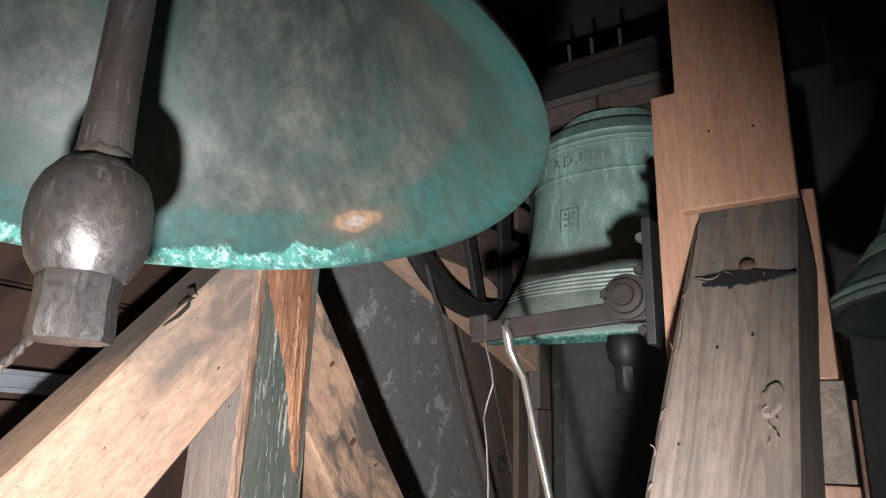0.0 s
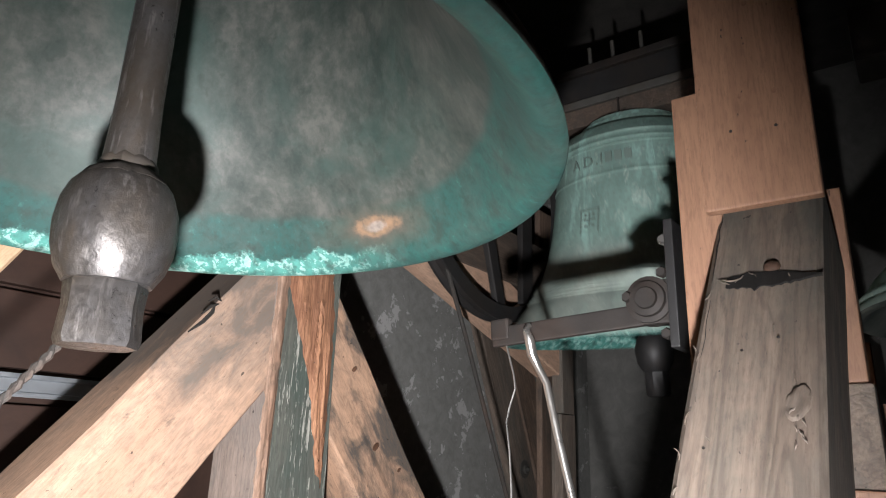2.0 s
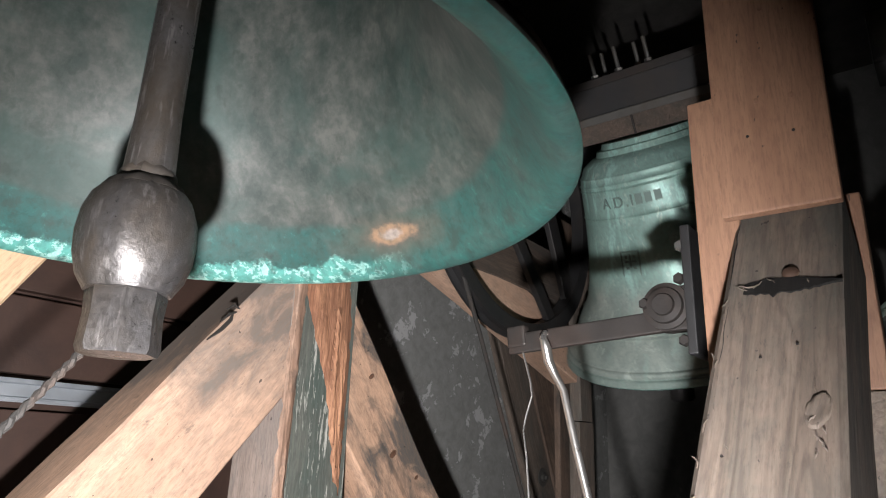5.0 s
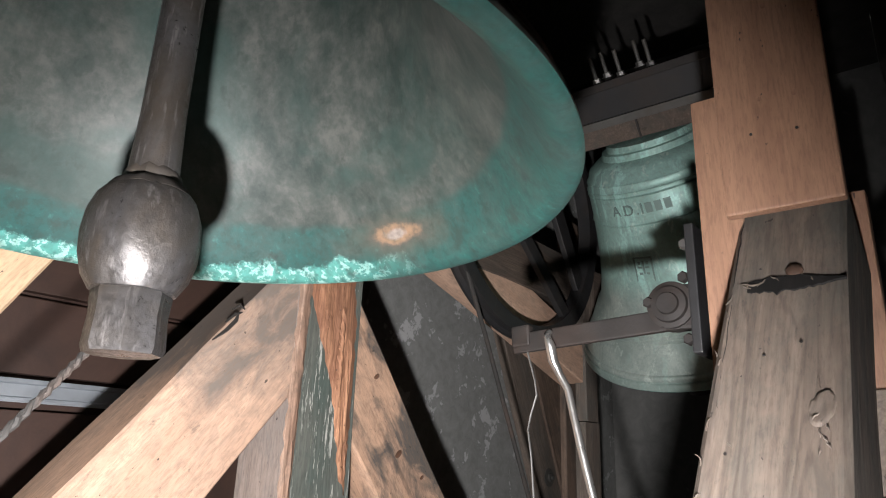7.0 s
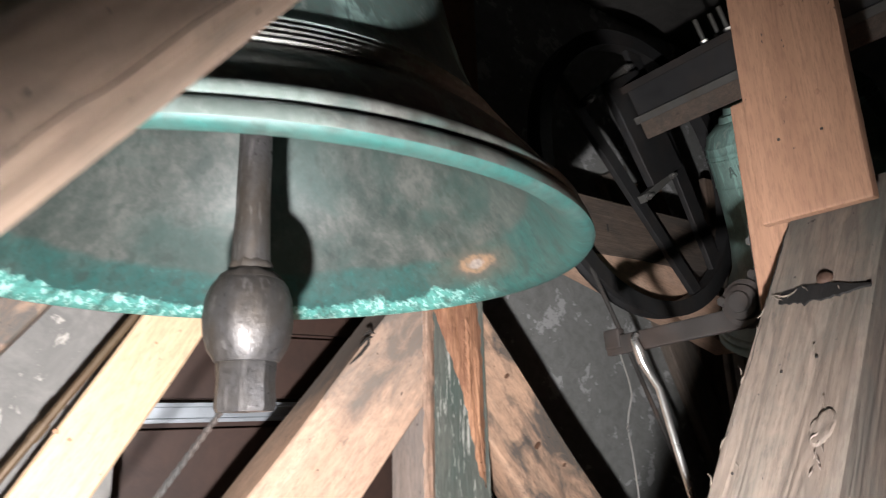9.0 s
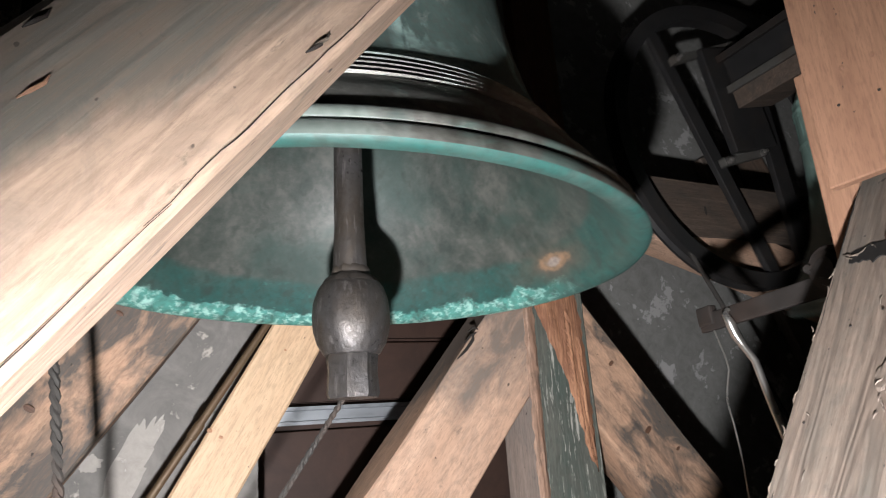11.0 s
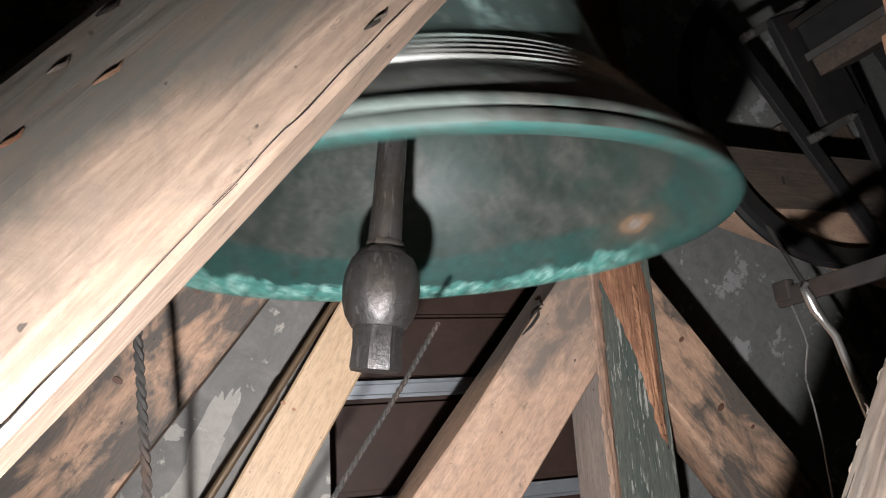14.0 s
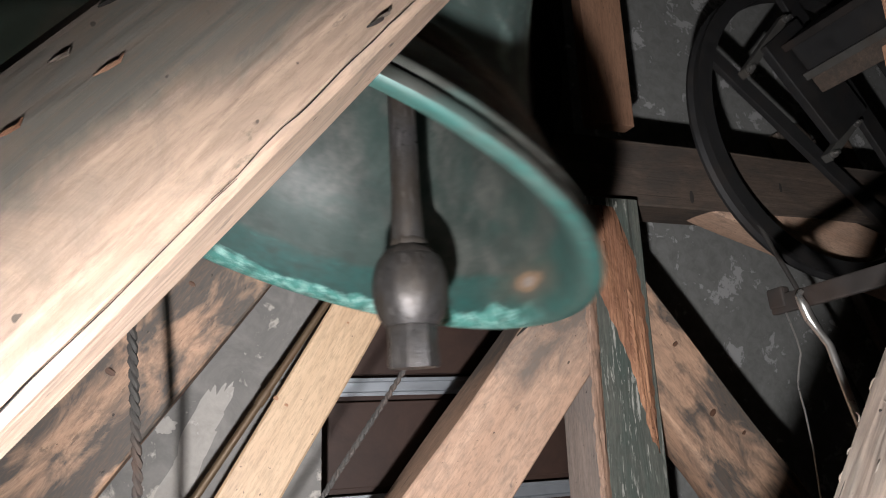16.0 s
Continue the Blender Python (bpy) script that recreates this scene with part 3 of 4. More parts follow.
# the clapper hangs from its own pin inside the bell
CL_PIN = 0.70
clapper = empty("clapper", FR @ pose(0, 0, CL_PIN), "forged grey iron bell clapper with a round ball", "clapper")
bm = bmesh.new()
lathe(bm, [(0.0, 0.03), (0.026, 0.03), (0.030, -0.1), (0.031, -0.4), (0.032, -0.60), (0.036, -0.70), (0.034, -0.712)], 10)
part("shaft", bm, FORGED, clapper, smooth=True)
bm = bmesh.new()
lathe(bm, [(0.030, -0.704), (0.038, -0.709), (0.053, -0.718), (0.066, -0.735), (0.0745, -0.760), (0.0775, -0.790), (0.0755, -0.820), (0.068, -0.847), (0.055, -0.868), (0.0, -0.876)], 40, None, 0, 0.004)
part("ball", bm, FORGED, clapper, smooth=True)
bm = bmesh.new()
lathe(bm, [(0.0, -0.86), (0.050, -0.863), (0.053, -0.872), (0.051, -0.90), (0.0535, -0.943), (0.050, -0.951), (0.0, -0.953)], 8, None, 0, 0.004)
part("flight", bm, FORGED, clapper, smooth=True, m=pose(0, 0, 0, 0, 0, 17))

bm = bmesh.new()
lathe(bm, [(0.033, -0.688), (0.037, -0.693), (0.039, -0.700), (0.038, -0.705), (0.043, -0.709), (0.053, -0.716), (0.059, -0.725), (0.036, -0.728)], 36, None, 0, 0.006)
part("collar", bm, CRUST, clapper, "crusty brown collar", True)

# second bell, with fine lines round its waist and shoulder
SMALL_OUT = sorted(BIG_OUT + [(0.3485, 0.578), (0.352, 0.582), (0.3475, 0.587), (0.3345, 0.684), (0.338, 0.688), (0.333, 0.692), (0.3325, 0.703), (0.336, 0.707), (0.331, 0.711)], key=lambda p: p[1])
S2, P2Z, P2U, DROP2 = 0.925, 0.893, 2.005, 0.835
small_bell = empty("church_bell", FR @ pose(P2U, 0, P2Z), "pale green bronze bell with a cast date, swinging", "bell")
bm = bmesh.new()
bell_mesh(bm, SMALL_OUT, BIG_IN, S2, 1.03, DROP2, 128)
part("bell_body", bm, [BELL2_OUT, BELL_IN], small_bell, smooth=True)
def wheel(owner, radius, v, cu, cz, arms):
    """A dark rope wheel in the plane v, its centre at (cu, cz) of the bell's own frame; arms: two ends in (x, z) and half the width."""
    bm = bmesh.new()
    sec = ((0.0, -0.036), (0.0, -0.024), (-0.016, -0.013), (-0.016, 0.013), (0.0, 0.024), (0.0, 0.036), (-0.066, 0.032), (-0.066, -0.032))
    rings = [[bm.verts.new((cu + (radius + r) * math.cos(a), v + y, cz + (radius + r) * math.sin(a))) for r, y in sec] for a in (2 * math.pi * k / 96 for k in range(96))]
    for k in range(96):
        p, q = rings[k], rings[(k + 1) % 96]
        for i in range(8):
            bm.faces.new((p[i], p[(i + 1) % 8], q[(i + 1) % 8], q[i]))
    part("wheel_rim", bm, IRON, owner, smooth=True)
    for (x0, z0), (x1, z1), half in arms:
        bm = bmesh.new()
        box(bm, -half, half, -0.014, 0.014, 0.0, math.hypot(x1 - x0, z1 - z0), 0.004)
        part("arm", bm, IRON, owner, m=pose(x0, v, z0, 0, math.degrees(math.atan2(x1 - x0, z1 - z0)), 0))


def stud(owner, x, y, z0, z1):
    """A threaded stud with its nut and washer."""
    ob = bmesh.new()
    lathe(ob, [(0.0, z0), (0.008, z0), (0.008, z1), (0.0, z1)], 10)
    rod = part("stud", ob, GREY_IRON, owner, m=pose(x, y, 0))
    ob = bmesh.new()
    lathe(ob, [(0.009, z0), (0.024, z0), (0.024, z0 + 0.004), (0.016, z0 + 0.0041), (0.016, z0 + 0.018), (0.009, z0 + 0.02)], 6)
    part("nut", ob, STEEL, rod)


bm = bmesh.new()
box(bm, -0.11, 0.11, -0.50, 0.50, 0.05, 0.13, 0.006)
part("packing_block", bm, DARK_WOOD, small_bell, "brown wooden packing block")
bm = bmesh.new()
box(bm, -0.10, 0.10, -0.62, 0.50, 0.132, 0.295, 0.008)
part("headstock", bm, IRON, small_bell, "black steel headstock")
for z in (0.142, 0.285):
    bm = bmesh.new()
    box(bm, -0.128, -0.1005, -0.62, 0.52, z - 0.016, z + 0.016, 0.003)
    part("flange", bm, GREY_IRON if z < 0.2 else RUSTY, small_bell)
bm = bmesh.new()
box(bm, -0.20, 0.06, 0.505, 0.545, -0.135, 0.345, 0.006)
part("wheel_plate", bm, IRON, small_bell)
for x0, x1, z, lean in ((-0.345, 0.05, 0.365, -9), (-0.26, 0.0, -0.146, -4)):
    bm = bmesh.new()
    box(bm, x0, x1, -0.020, 0.016, -0.017, 0.017, 0.003)
    strap = part("strap", bm, GREY_IRON, small_bell, "grey iron strap with bright bolts", m=pose(0, 0.552, z, 0, lean, 0))
    for x in (x0 + 0.02, x1 - 0.02):
        bm = bmesh.new()
        lathe(bm, [(0.0, 0.03), (0.008, 0.03), (0.008, 0.016), (0.016, 0.014), (0.016, 0.0), (0.0, 0.0)], 6)
        part("bolt", bm, STEEL, strap, m=pose(x, -0.021, 0, 90, 0, 0))
for x, y in ((-0.07, 0.12), (-0.07, 0.02), (-0.07, -0.10), (0.06, 0.12), (0.06, -0.02)):
    stud(small_bell, x, y, 0.296, 0.40)
bm = bmesh.new()
tube(bm, [(-0.122, 0.0, 0.05), (-0.122, 0.0, 0.16)], 0.005, 8)
part("tie_rod", bm, RUSTY, small_bell)
wheel(small_bell, 0.652, 0.585, -0.114, -0.07, (((-0.145, -0.665), (-0.385, 0.50), 0.033), ((0.078, -0.635), (0.20, 0.445), 0.046)))
bm = bmesh.new()
box(bm, -0.045, 0.045, -0.06, 0.06, -0.12, -0.035, 0.008)
part("clapper_mount", bm, IRON, small_bell)
for k in (-1, 1):
    bm = bmesh.new()
    tube(bm, [(-0.046, 0.03 * k, -0.08), (-0.056, 0.03 * k, -0.08)], 0.011, 6)
    part("bolt", bm, STEEL, small_bell)

# cast date on the waist
def lettering(owner, text, radius, z, start, size, mat):
    """Raised letters bent round the bell's waist, one part a letter."""
    ang = start
    for ch in text:
        if ch == " ":
            ang -= size * 0.5 / radius
            continue
        cu = bpy.data.curves.new("letter", "FONT")
        cu.body, cu.size, cu.extrude, cu.align_x = ch, size, 0.003, "CENTER"
        tmp = bpy.data.objects.new("letter", cu)
        me = bpy.data.meshes.new_from_object(tmp)
        bpy.data.objects.remove(tmp)
        me.materials.append(mat)
        ob = new("letter", me)
        ob.parent = owner
        ob.matrix_basis = pose(0, 0, 0, 0, 0, math.degrees(ang)) @ pose(radius, 0, z, 90, 0, 90)
        ang += size * (0.32 if ch == "." else 0.62) / radius


# Darker than the bell: the shade at the relief's edges is put into its colour.
RELIEF_SHADE = metal("relief_shade_bronze", (0.17, 0.235, 0.21), 0.2, 0.6, 0.4, (0.16, 0.22, 0.19), 0.4)
lettering(small_bell, "A.D.1", 0.3145, -0.195, radians(157), 0.06, RELIEF_SHADE)
for k in range(3):
    bm = bmesh.new()
    box(bm, 0.313, 0.3172, -0.013, 0.013, -0.195, -0.155, 0.001)
    part("worn_figure", bm, RELIEF_SHADE, small_bell, m=pose(0, 0, 0, 0, 0, 182.5 + 6.5 * k))

# a small square relief under the date
bm = bmesh.new()
for y0, y1, z0, z1 in ((-0.04, -0.034, -0.05, 0.05), (0.034, 0.04, -0.05, 0.05), (-0.033, 0.033, 0.044, 0.05), (-0.033, 0.033, -0.05, -0.044), (-0.004, 0.004, -0.035, 0.035), (-0.024, -0.006, 0.004, 0.012), (0.006, 0.024, 0.004, 0.012), (-0.022, -0.008, -0.022, -0.012), (0.008, 0.022, -0.022, -0.012), (-0.022, -0.012, 0.02, 0.032), (0.012, 0.022, 0.02, 0.032)):
    box(bm, -0.006, 0.0025, y0, y1, z0, z1, 0.0008)
part("cast_badge", bm, RELIEF_SHADE, small_bell, "small square cast relief", m=pose(0, 0, 0, 0, 0, 169) @ pose(0.350, 0, -0.41, 0, -10, 0))

small_clapper = empty("clapper", FR @ pose(P2U, 0, P2Z - 0.1), "dark iron clapper of the swinging bell", "clapper")
bm = bmesh.new()
lathe(bm, [(0.0, 0.02), (0.025, 0.02), (0.028, -0.71), (0.0, -0.72)], 10)
part("shaft", bm, IRON, small_clapper, smooth=True)
bm = bmesh.new()
lathe(bm, [(0.0, -0.68), (0.035, -0.69), (0.062, -0.725), (0.074, -0.77), (0.066, -0.82), (0.048, -0.85), (0.0, -0.852)], 24)
part("ball", bm, IRON, small_clapper, smooth=True)
bm = bmesh.new()
lathe(bm, [(0.0, -0.84), (0.046, -0.845), (0.048, -0.935), (0.04, -0.945), (0.0, -0.947)], 8)
part("flight", bm, IRON, small_clapper, smooth=True)

wheel(big_bell, 0.72, 0.582, 0.0, 0.0, (((-0.10, -0.66), (-0.20, 0.64), 0.033), ((0.10, -0.66), (0.20, 0.64), 0.046)))

# third bell in the next bay, at rest
third_bell = empty("church_bell", FR @ pose(1.20, -1.15, 0.44), "dark green bronze bell hanging still", "bell")
bm = bmesh.new()
bell_mesh(bm, BIG_OUT, BIG_IN, 0.68, 0.68, 0.528, 96)
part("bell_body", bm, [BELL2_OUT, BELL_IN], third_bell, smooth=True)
bm = bmesh.new()
box(bm, -0.065, 0.065, -0.35, 0.33, 0.052, 0.18, 0.008)
part("headstock", bm, IRON, third_bell)

# ---------------------------------------------------------------- lever and pull rod
lever = empty("striking_lever", FR @ pose(0.85, 0, 0), "rusty iron hammer lever on a bearing block", "lever")
bm = bmesh.new()
box(bm, -0.008, 0.008, -0.478, -0.07, -0.022, 0.022, 0.004, m=pose(0, 0, -0.121, -3.5, 0, 0))
part("bar", bm, RUSTY, lever)
bm = bmesh.new()
box(bm, -0.012, 0.012, -0.115, -0.068, -0.024, 0.024, 0.006, m=pose(0, 0, -0.106, -3.5, 0, 0))
part("end_plate", bm, RUSTY, lever)
bm = bmesh.new()
box(bm, -0.05, 0.05, -0.50, -0.482, -0.17, 0.078, 0.003)
part("mounting_plate", bm, IRON, lever)
bm = bmesh.new()
lathe(bm, [(0.0, 0.030), (0.020, 0.030), (0.022, 0.024), (0.034, 0.022), (0.036, 0.014), (0.046, 0.012), (0.048, -0.03), (0.0, -0.03)], 24)
bearing = part("bearing", bm, RUSTY, lever, smooth=True, m=pose(-0.012, -0.437, -0.070, 0, -90, 0))
bm = bmesh.new()
box(bm, -0.018, 0.018, -0.484, -0.42, -0.118, -0.03, 0.006)
part("bearing_foot", bm, RUSTY, lever)
for y, z in ((-0.467, -0.02), (-0.396, -0.062), (-0.470, -0.14), (-0.474, 0.045)):
    bm = bmesh.new()
    lathe(bm, [(0.0, 0.014), (0.009, 0.014), (0.012, 0.008), (0.012, 0.0), (0.0, 0.0)], 6)
    part("bolt", bm, STEEL if z > 0 else RUSTY, lever, m=pose(-0.02, y, z, 0, -90, 0))

bm = bmesh.new()
tube(bm, [(0.83, -0.172, -0.098), (0.822, -0.170, -0.110), (0.826, -0.176, -0.135), (0.838, -0.174, -0.160), (0.845, -0.186, -0.190), (0.85, -0.202, -0.222), (0.85, -0.226, -0.33), (0.85, -0.251, -0.43), (0.85, -0.35, -0.85), (0.85, -0.58, -1.8)], [0.006, 0.008, 0.011, 0.011, 0.0085, 0.0085, 0.0085, 0.0085, 0.0085, 0.0085], 12)
tagged(part("pull_rod", bm, STEEL, m=FR, smooth=True), "bright bent steel pull rod hooked on the lever", "rod")
bm = bmesh.new()
wire = [(0.85, -0.098, -0.115), (0.85, -0.105, -0.14), (0.85, -0.122, -0.20), (0.85, -0.126, -0.231), (0.85, -0.112, -0.27), (0.85, -0.104, -0.302), (0.85, -0.112, -0.36), (0.85, -0.117, -0.438), (0.85, -0.11, -0.9), (0.85, -0.13, -1.8)]
tube(bm, wire, 0.0022, 6)
tagged(part("wire", bm, STEEL, m=FR), "thin kinked wire hanging from the lever", "wire")

# ---------------------------------------------------------------- ropes, pipe and channels
def rope(pts, rad, label, mat=ROPE):
    """A laid rope of two twisted strands along points in (u, v, z)."""
    pts = [Vector(p) for p in pts]
    fine = []
    for a, b in zip(pts, pts[1:]):
        n = max(2, int((b - a).length / 0.008))
        fine += [a.lerp(b, k / n) for k in range(n)]
    fine.append(pts[-1])
    ob = empty("rope", FR, label, "rope")
    for ph in (0, math.pi):
        bm = bmesh.new()
        line = []
        for k, q in enumerate(fine):
            w = k * 0.008 / (rad * 5.0) * 2 * math.pi + ph
            line.append(q + Vector((math.cos(w), math.sin(w), 0)) * rad * 0.5)
        tube(bm, line, rad * 0.62, 6)
        part("strand", bm, mat, ob, smooth=True)
    return ob


rope([(-0.54, 0.0, 0.1), (-0.526, 0.0, -0.163), (-0.499, 0.0, -0.419), (-0.49, 0.0, -0.7)], 0.0085, "dark twisted rope hanging beside the old brace")
rope([(0.045, 0.05, -0.145), (-0.035, 0.05, -0.265), (-0.158, 0.05, -0.437), (-0.45, 0.05, -0.86), (-1.1, 0.05, -1.8)], 0.0065, "dark thin rope slanting behind the clapper")
bm = bmesh.new()
tube(bm, [(0.12, 0.735, 0.277), (-0.042, 0.735, 0.03), (-0.377, 0.735, -0.482), (-0.9, 0.735, -1.28)], 0.011, 10)
tube(bm, [(-0.225, 0.735, -0.25), (-0.25, 0.735, -0.288)], 0.0145, 10)
tagged(part("pipe", bm, BRASS_PIPE, m=FR, smooth=True), "dull brown pipe with a coupling along the plank", "pipe")


def channel(u0, u1, z, v):
    """A galvanised channel rail: web and two flanges."""
    bm = bmesh.new()
    sec = ((0, -0.035), (0, -0.028), (-0.02, -0.028), (-0.02, -0.022), (-0.006, -0.018), (-0.006, 0.018), (-0.02, 0.022), (-0.02, 0.035), (0.004, 0.035), (0.004, -0.035))
    ends = [[bm.verts.new((u, v + y, z + h)) for y, h in sec] for u in (u0, u1)]
    for i in range(len(sec)):
        j = (i + 1) % len(sec)
        bm.faces.new((ends[0][i], ends[0][j], ends[1][j], ends[1][i]))
    bm.faces.new(ends[0][::-1])
    bm.faces.new(ends[1])
    return tagged(part("channel_rail", bm, ZINC, m=FR), "galvanised steel channel rail on dark boards", "rail", "channel rails")


channel(-0.02, 1.24, -0.212, 1.445)
channel(-0.02, 1.24, -0.66, 1.445)
for z0, z1 in ((-1.2, -0.72), (-0.60, -0.27), (-0.16, 0.08), (0.10, 0.42), (0.44, 0.9)):
    bm = bmesh.new()
    box(bm, -0.015, 1.245, 1.455, 1.497, z0, z1, 0.004)
    tagged(part("louvre_board", bm, DARK_BOARD, m=FR), "dark brown board closing the sound opening", "board", "louvre boards")

# ---------------------------------------------------------------- more timber beyond
timber("truss_brace", (1.42, 0.60), (2.7, 0.22), 0.22, 0.655, 0.80, OLD_WOOD_PINK, "worn timber knee behind the rope wheel", "brace", seed=11)
for p0, p1, wide, seed in (((2.605, -1.8), (2.605, -0.178), 0.16, 12), ((2.626, -0.172), (2.626, 0.62), 0.128, 13)):
    timber("spliced_post", p0, p1, wide, 0.64, 0.70, GREY_WOOD, "narrow grey post spliced from two pieces", "post", seed=seed)
timber("upright_board", (3.08, -1.8), (3.08, 1.1), 0.22, 1.0, 1.04, OLD_WOOD, "brown upright board behind the bell frame", "board", seed=14)
fresh_board("backing_board", 0.90, 0.94, -0.775, -0.70, -0.232, 0.118, "fresh softwood board behind the grey brace")
fresh_board("backing_board", 0.90, 0.94, -0.785, -0.70, -1.2, -0.404, "fresh softwood board below a grey block")
bm = bmesh.new()
box(bm, 0.898, 0.94, -0.782, -0.70, -0.402, -0.234, 0.004)
tagged(part("spacer_block", bm, GREY_WOOD, m=FR), "grey wooden spacer block between fresh boards", "block")

for u, v, top in ((1.82, -0.726, -0.03), (1.86, -0.745, -0.2)):
    timber("lath", (u, -1.8), (u, top), 0.03, v, v + 0.013, FRESH_WOOD, "thin pale lath standing behind the brace", "lath", bevel=0.002, rough=0.001, seed=17)

# ---------------------------------------------------------------- torn wood, nails and splits
def torn(parent_ob, left, right, v, mat, label, n=26, m_across=9, relief=0.012):
    """Splintered wood over a face: edges given as (u, z) at equal steps downwards, ridges running down the grain."""
    bm = bmesh.new()
    own = parent_ob.matrix_basis.inverted() @ FR
    def at(edge, f):
        x = f * (len(edge) - 1)
        i = min(int(x), len(edge) - 2)
        return Vector(edge[i]).lerp(Vector(edge[i + 1]), x - i)
    grid = []
    for i in range(n + 1):
        a, b = at(left, i / n), at(right, i / n)
        row = []
        for j in range(m_across + 1):
            q = a.lerp(b, j / m_across)
            edge_in = min(j, m_across - j) / m_across
            hgt = relief * min(1.0, 4 * edge_in) * (0.35 + 0.9 * abs(noise.noise((q.x * 60, q.y * 5, 2.0))))
            jag = 0.008 * noise.noise((q.y * 30, j * 3.0, 5.0))
            row.append(bm.verts.new(own @ Vector((q.x + jag, v - hgt + 0.001, q.y))))
        grid.append(row)
    for a, b in zip(grid, grid[1:]):
        for j in range(m_across):
            bm.faces.new((a[j], a[j + 1], b[j + 1], b[j]))
    return part("torn_wood", bm, mat, parent_ob, label, True)


torn(far_post, [(0.750, 0.337), (0.770, 0.16), (0.815, 0.03), (0.862, -0.08), (0.905, -0.19), (0.958, -0.44)], [(0.90, 0.337), (0.976, 0.16), (0.985, 0.01), (0.987, -0.11), (0.985, -0.24), (0.980, -0.48)], 0.584, RED_WOOD, "torn red heartwood", 70, 26, 0.016)
torn(far_post, [(0.757, 0.1), (0.752, -0.16), (0.748, -0.42), (0.75, -0.68), (0.752, -0.95)], [(0.80, 0.1), (0.794, -0.16), (0.788, -0.42), (0.787, -0.68), (0.786, -0.95)], 0.584, TORN_PINK, "split torn edge", 90, 9, 0.012)


def jag_patch(owner, x, y0, y1, half, mat, label, z=0.0015):
    """A jagged near-black sheet for the shade inside a split, laid on a beam's upper face, in the beam's own frame."""
    bm = bmesh.new()
    n = 22
    top, low = [], []
    for i in range(n + 1):
        f = i / n
        y = y0 + (y1 - y0) * f
        w = half * (1 - 0.75 * f ** 2) * (0.35 + 0.65 * math.sin(math.pi * min(1.0, 0.08 + f * 0.95)))
        up = w * (0.8 + 0.25 * noise.noise((f * 9, 1.0, 0.3)))
        dn = w * (0.7 + 0.45 * noise.noise((f * 14, 5.0, 0.3)))
        top.append(bm.verts.new((x + up, y, z)))
        low.append(bm.verts.new((x - dn, y, z)))
    for i in range(n):
        bm.faces.new((low[i], top[i], top[i + 1], low[i + 1]))
    r = bmesh.ops.extrude_face_region(bm, geom=bm.faces[:])
    bmesh.ops.translate(bm, vec=(0, 0, -0.004), verts=[v for v in r["geom"] if isinstance(v, bmesh.types.BMVert)])
    return part("split", bm, mat, owner, label)


# Nothing is cut in: this colour paints the darkness inside splits and cracks.
SPLIT_SHADE = wood("split_shade", (0.016, 0.013, 0.011), (0.009, 0.008, 0.007), (0.005, 0.005, 0.005), 0.4, 7.7)
jag_patch(bolted_brace, 2.094, -0.640, -0.764, 0.026, SPLIT_SHADE, "dark split under the bolt")
bm = bmesh.new()
bmesh.ops.create_uvsphere(bm, u_segments=12, v_segments=8, radius=0.012)
bmesh.ops.scale(bm, vec=(1, 1, 0.6), verts=bm.verts)
part("bolt_head", bm, RUST, bolted_brace, "rusty bolt head", True, pose(2.122, -0.70, 0.0))


def splinter(owner, x, y, z, length, turn, lift, mat, seed):
    """A loose curl of wood or a bent nail on a face."""
    bm = bmesh.new()
    rnd = random.Random(seed)
    pts, q, a = [], Vector((0, 0, 0)), radians(turn)
    for k in range(6):
        pts.append(q.copy())
        a += rnd.uniform(-0.5, 0.5)
        q = q + Vector((math.cos(a), math.sin(a), 0)) * length / 5 + Vector((0, 0, lift * math.sin(k * 0.9)))
    tube(bm, pts, [0.0005, 0.001, 0.0012, 0.001, 0.0008, 0.0004], 5)
    return part("splinter", bm, mat, owner, "", True, pose(x, y, z))


rnd = random.Random(5)
for k in range(16):
    splinter(bolted_brace, 1.62 + 0.5 * k / 16 + rnd.uniform(-0.01, 0.01), -0.612 - rnd.uniform(0.0, 0.012) if k % 3 else -0.612 - rnd.uniform(0.02, 0.13), 0.001, rnd.uniform(0.008, 0.022), rnd.uniform(-25, 25), 0.0008, GREY_WOOD, k)
for k in range(5):
    splinter(bolted_brace, 2.09 + 0.006 * k, -0.645 - 0.006 * k, 0.002, 0.02, 60 + 40 * k, 0.001, GREY_WOOD, 40 + k)
for k in range(7):
    splinter(bolted_brace, 1.86 - 0.008 * k, -0.735 - 0.003 * (k % 3), 0.001, 0.014, 160 + 10 * k, 0.0014, SIDE_WOOD, 60 + k)


# the arris split off along one side, and a chewed pale knot
for x0, x1, y0, seed in ((1.45, 1.78, -0.6235, 2), (1.76, 2.06, -0.6215, 5), (2.10, 2.28, -0.6195, 8)):
    bm = bmesh.new()
    tube(bm, [(x0 + (x1 - x0) * k / 30, y0 + 0.0016 * noise.noise((k * 0.25, seed, 1.0)), 0.0006) for k in range(31)], [0.0003 + 0.0010 * math.sin(math.pi * k / 30) * (0.8 + 0.5 * noise.noise((k * 0.8, seed, 2.0))) for k in range(31)], 5)
    part("crack", bm, SPLIT_SHADE, bolted_brace, "dark split along the arris")
bm = bmesh.new()
rows = []
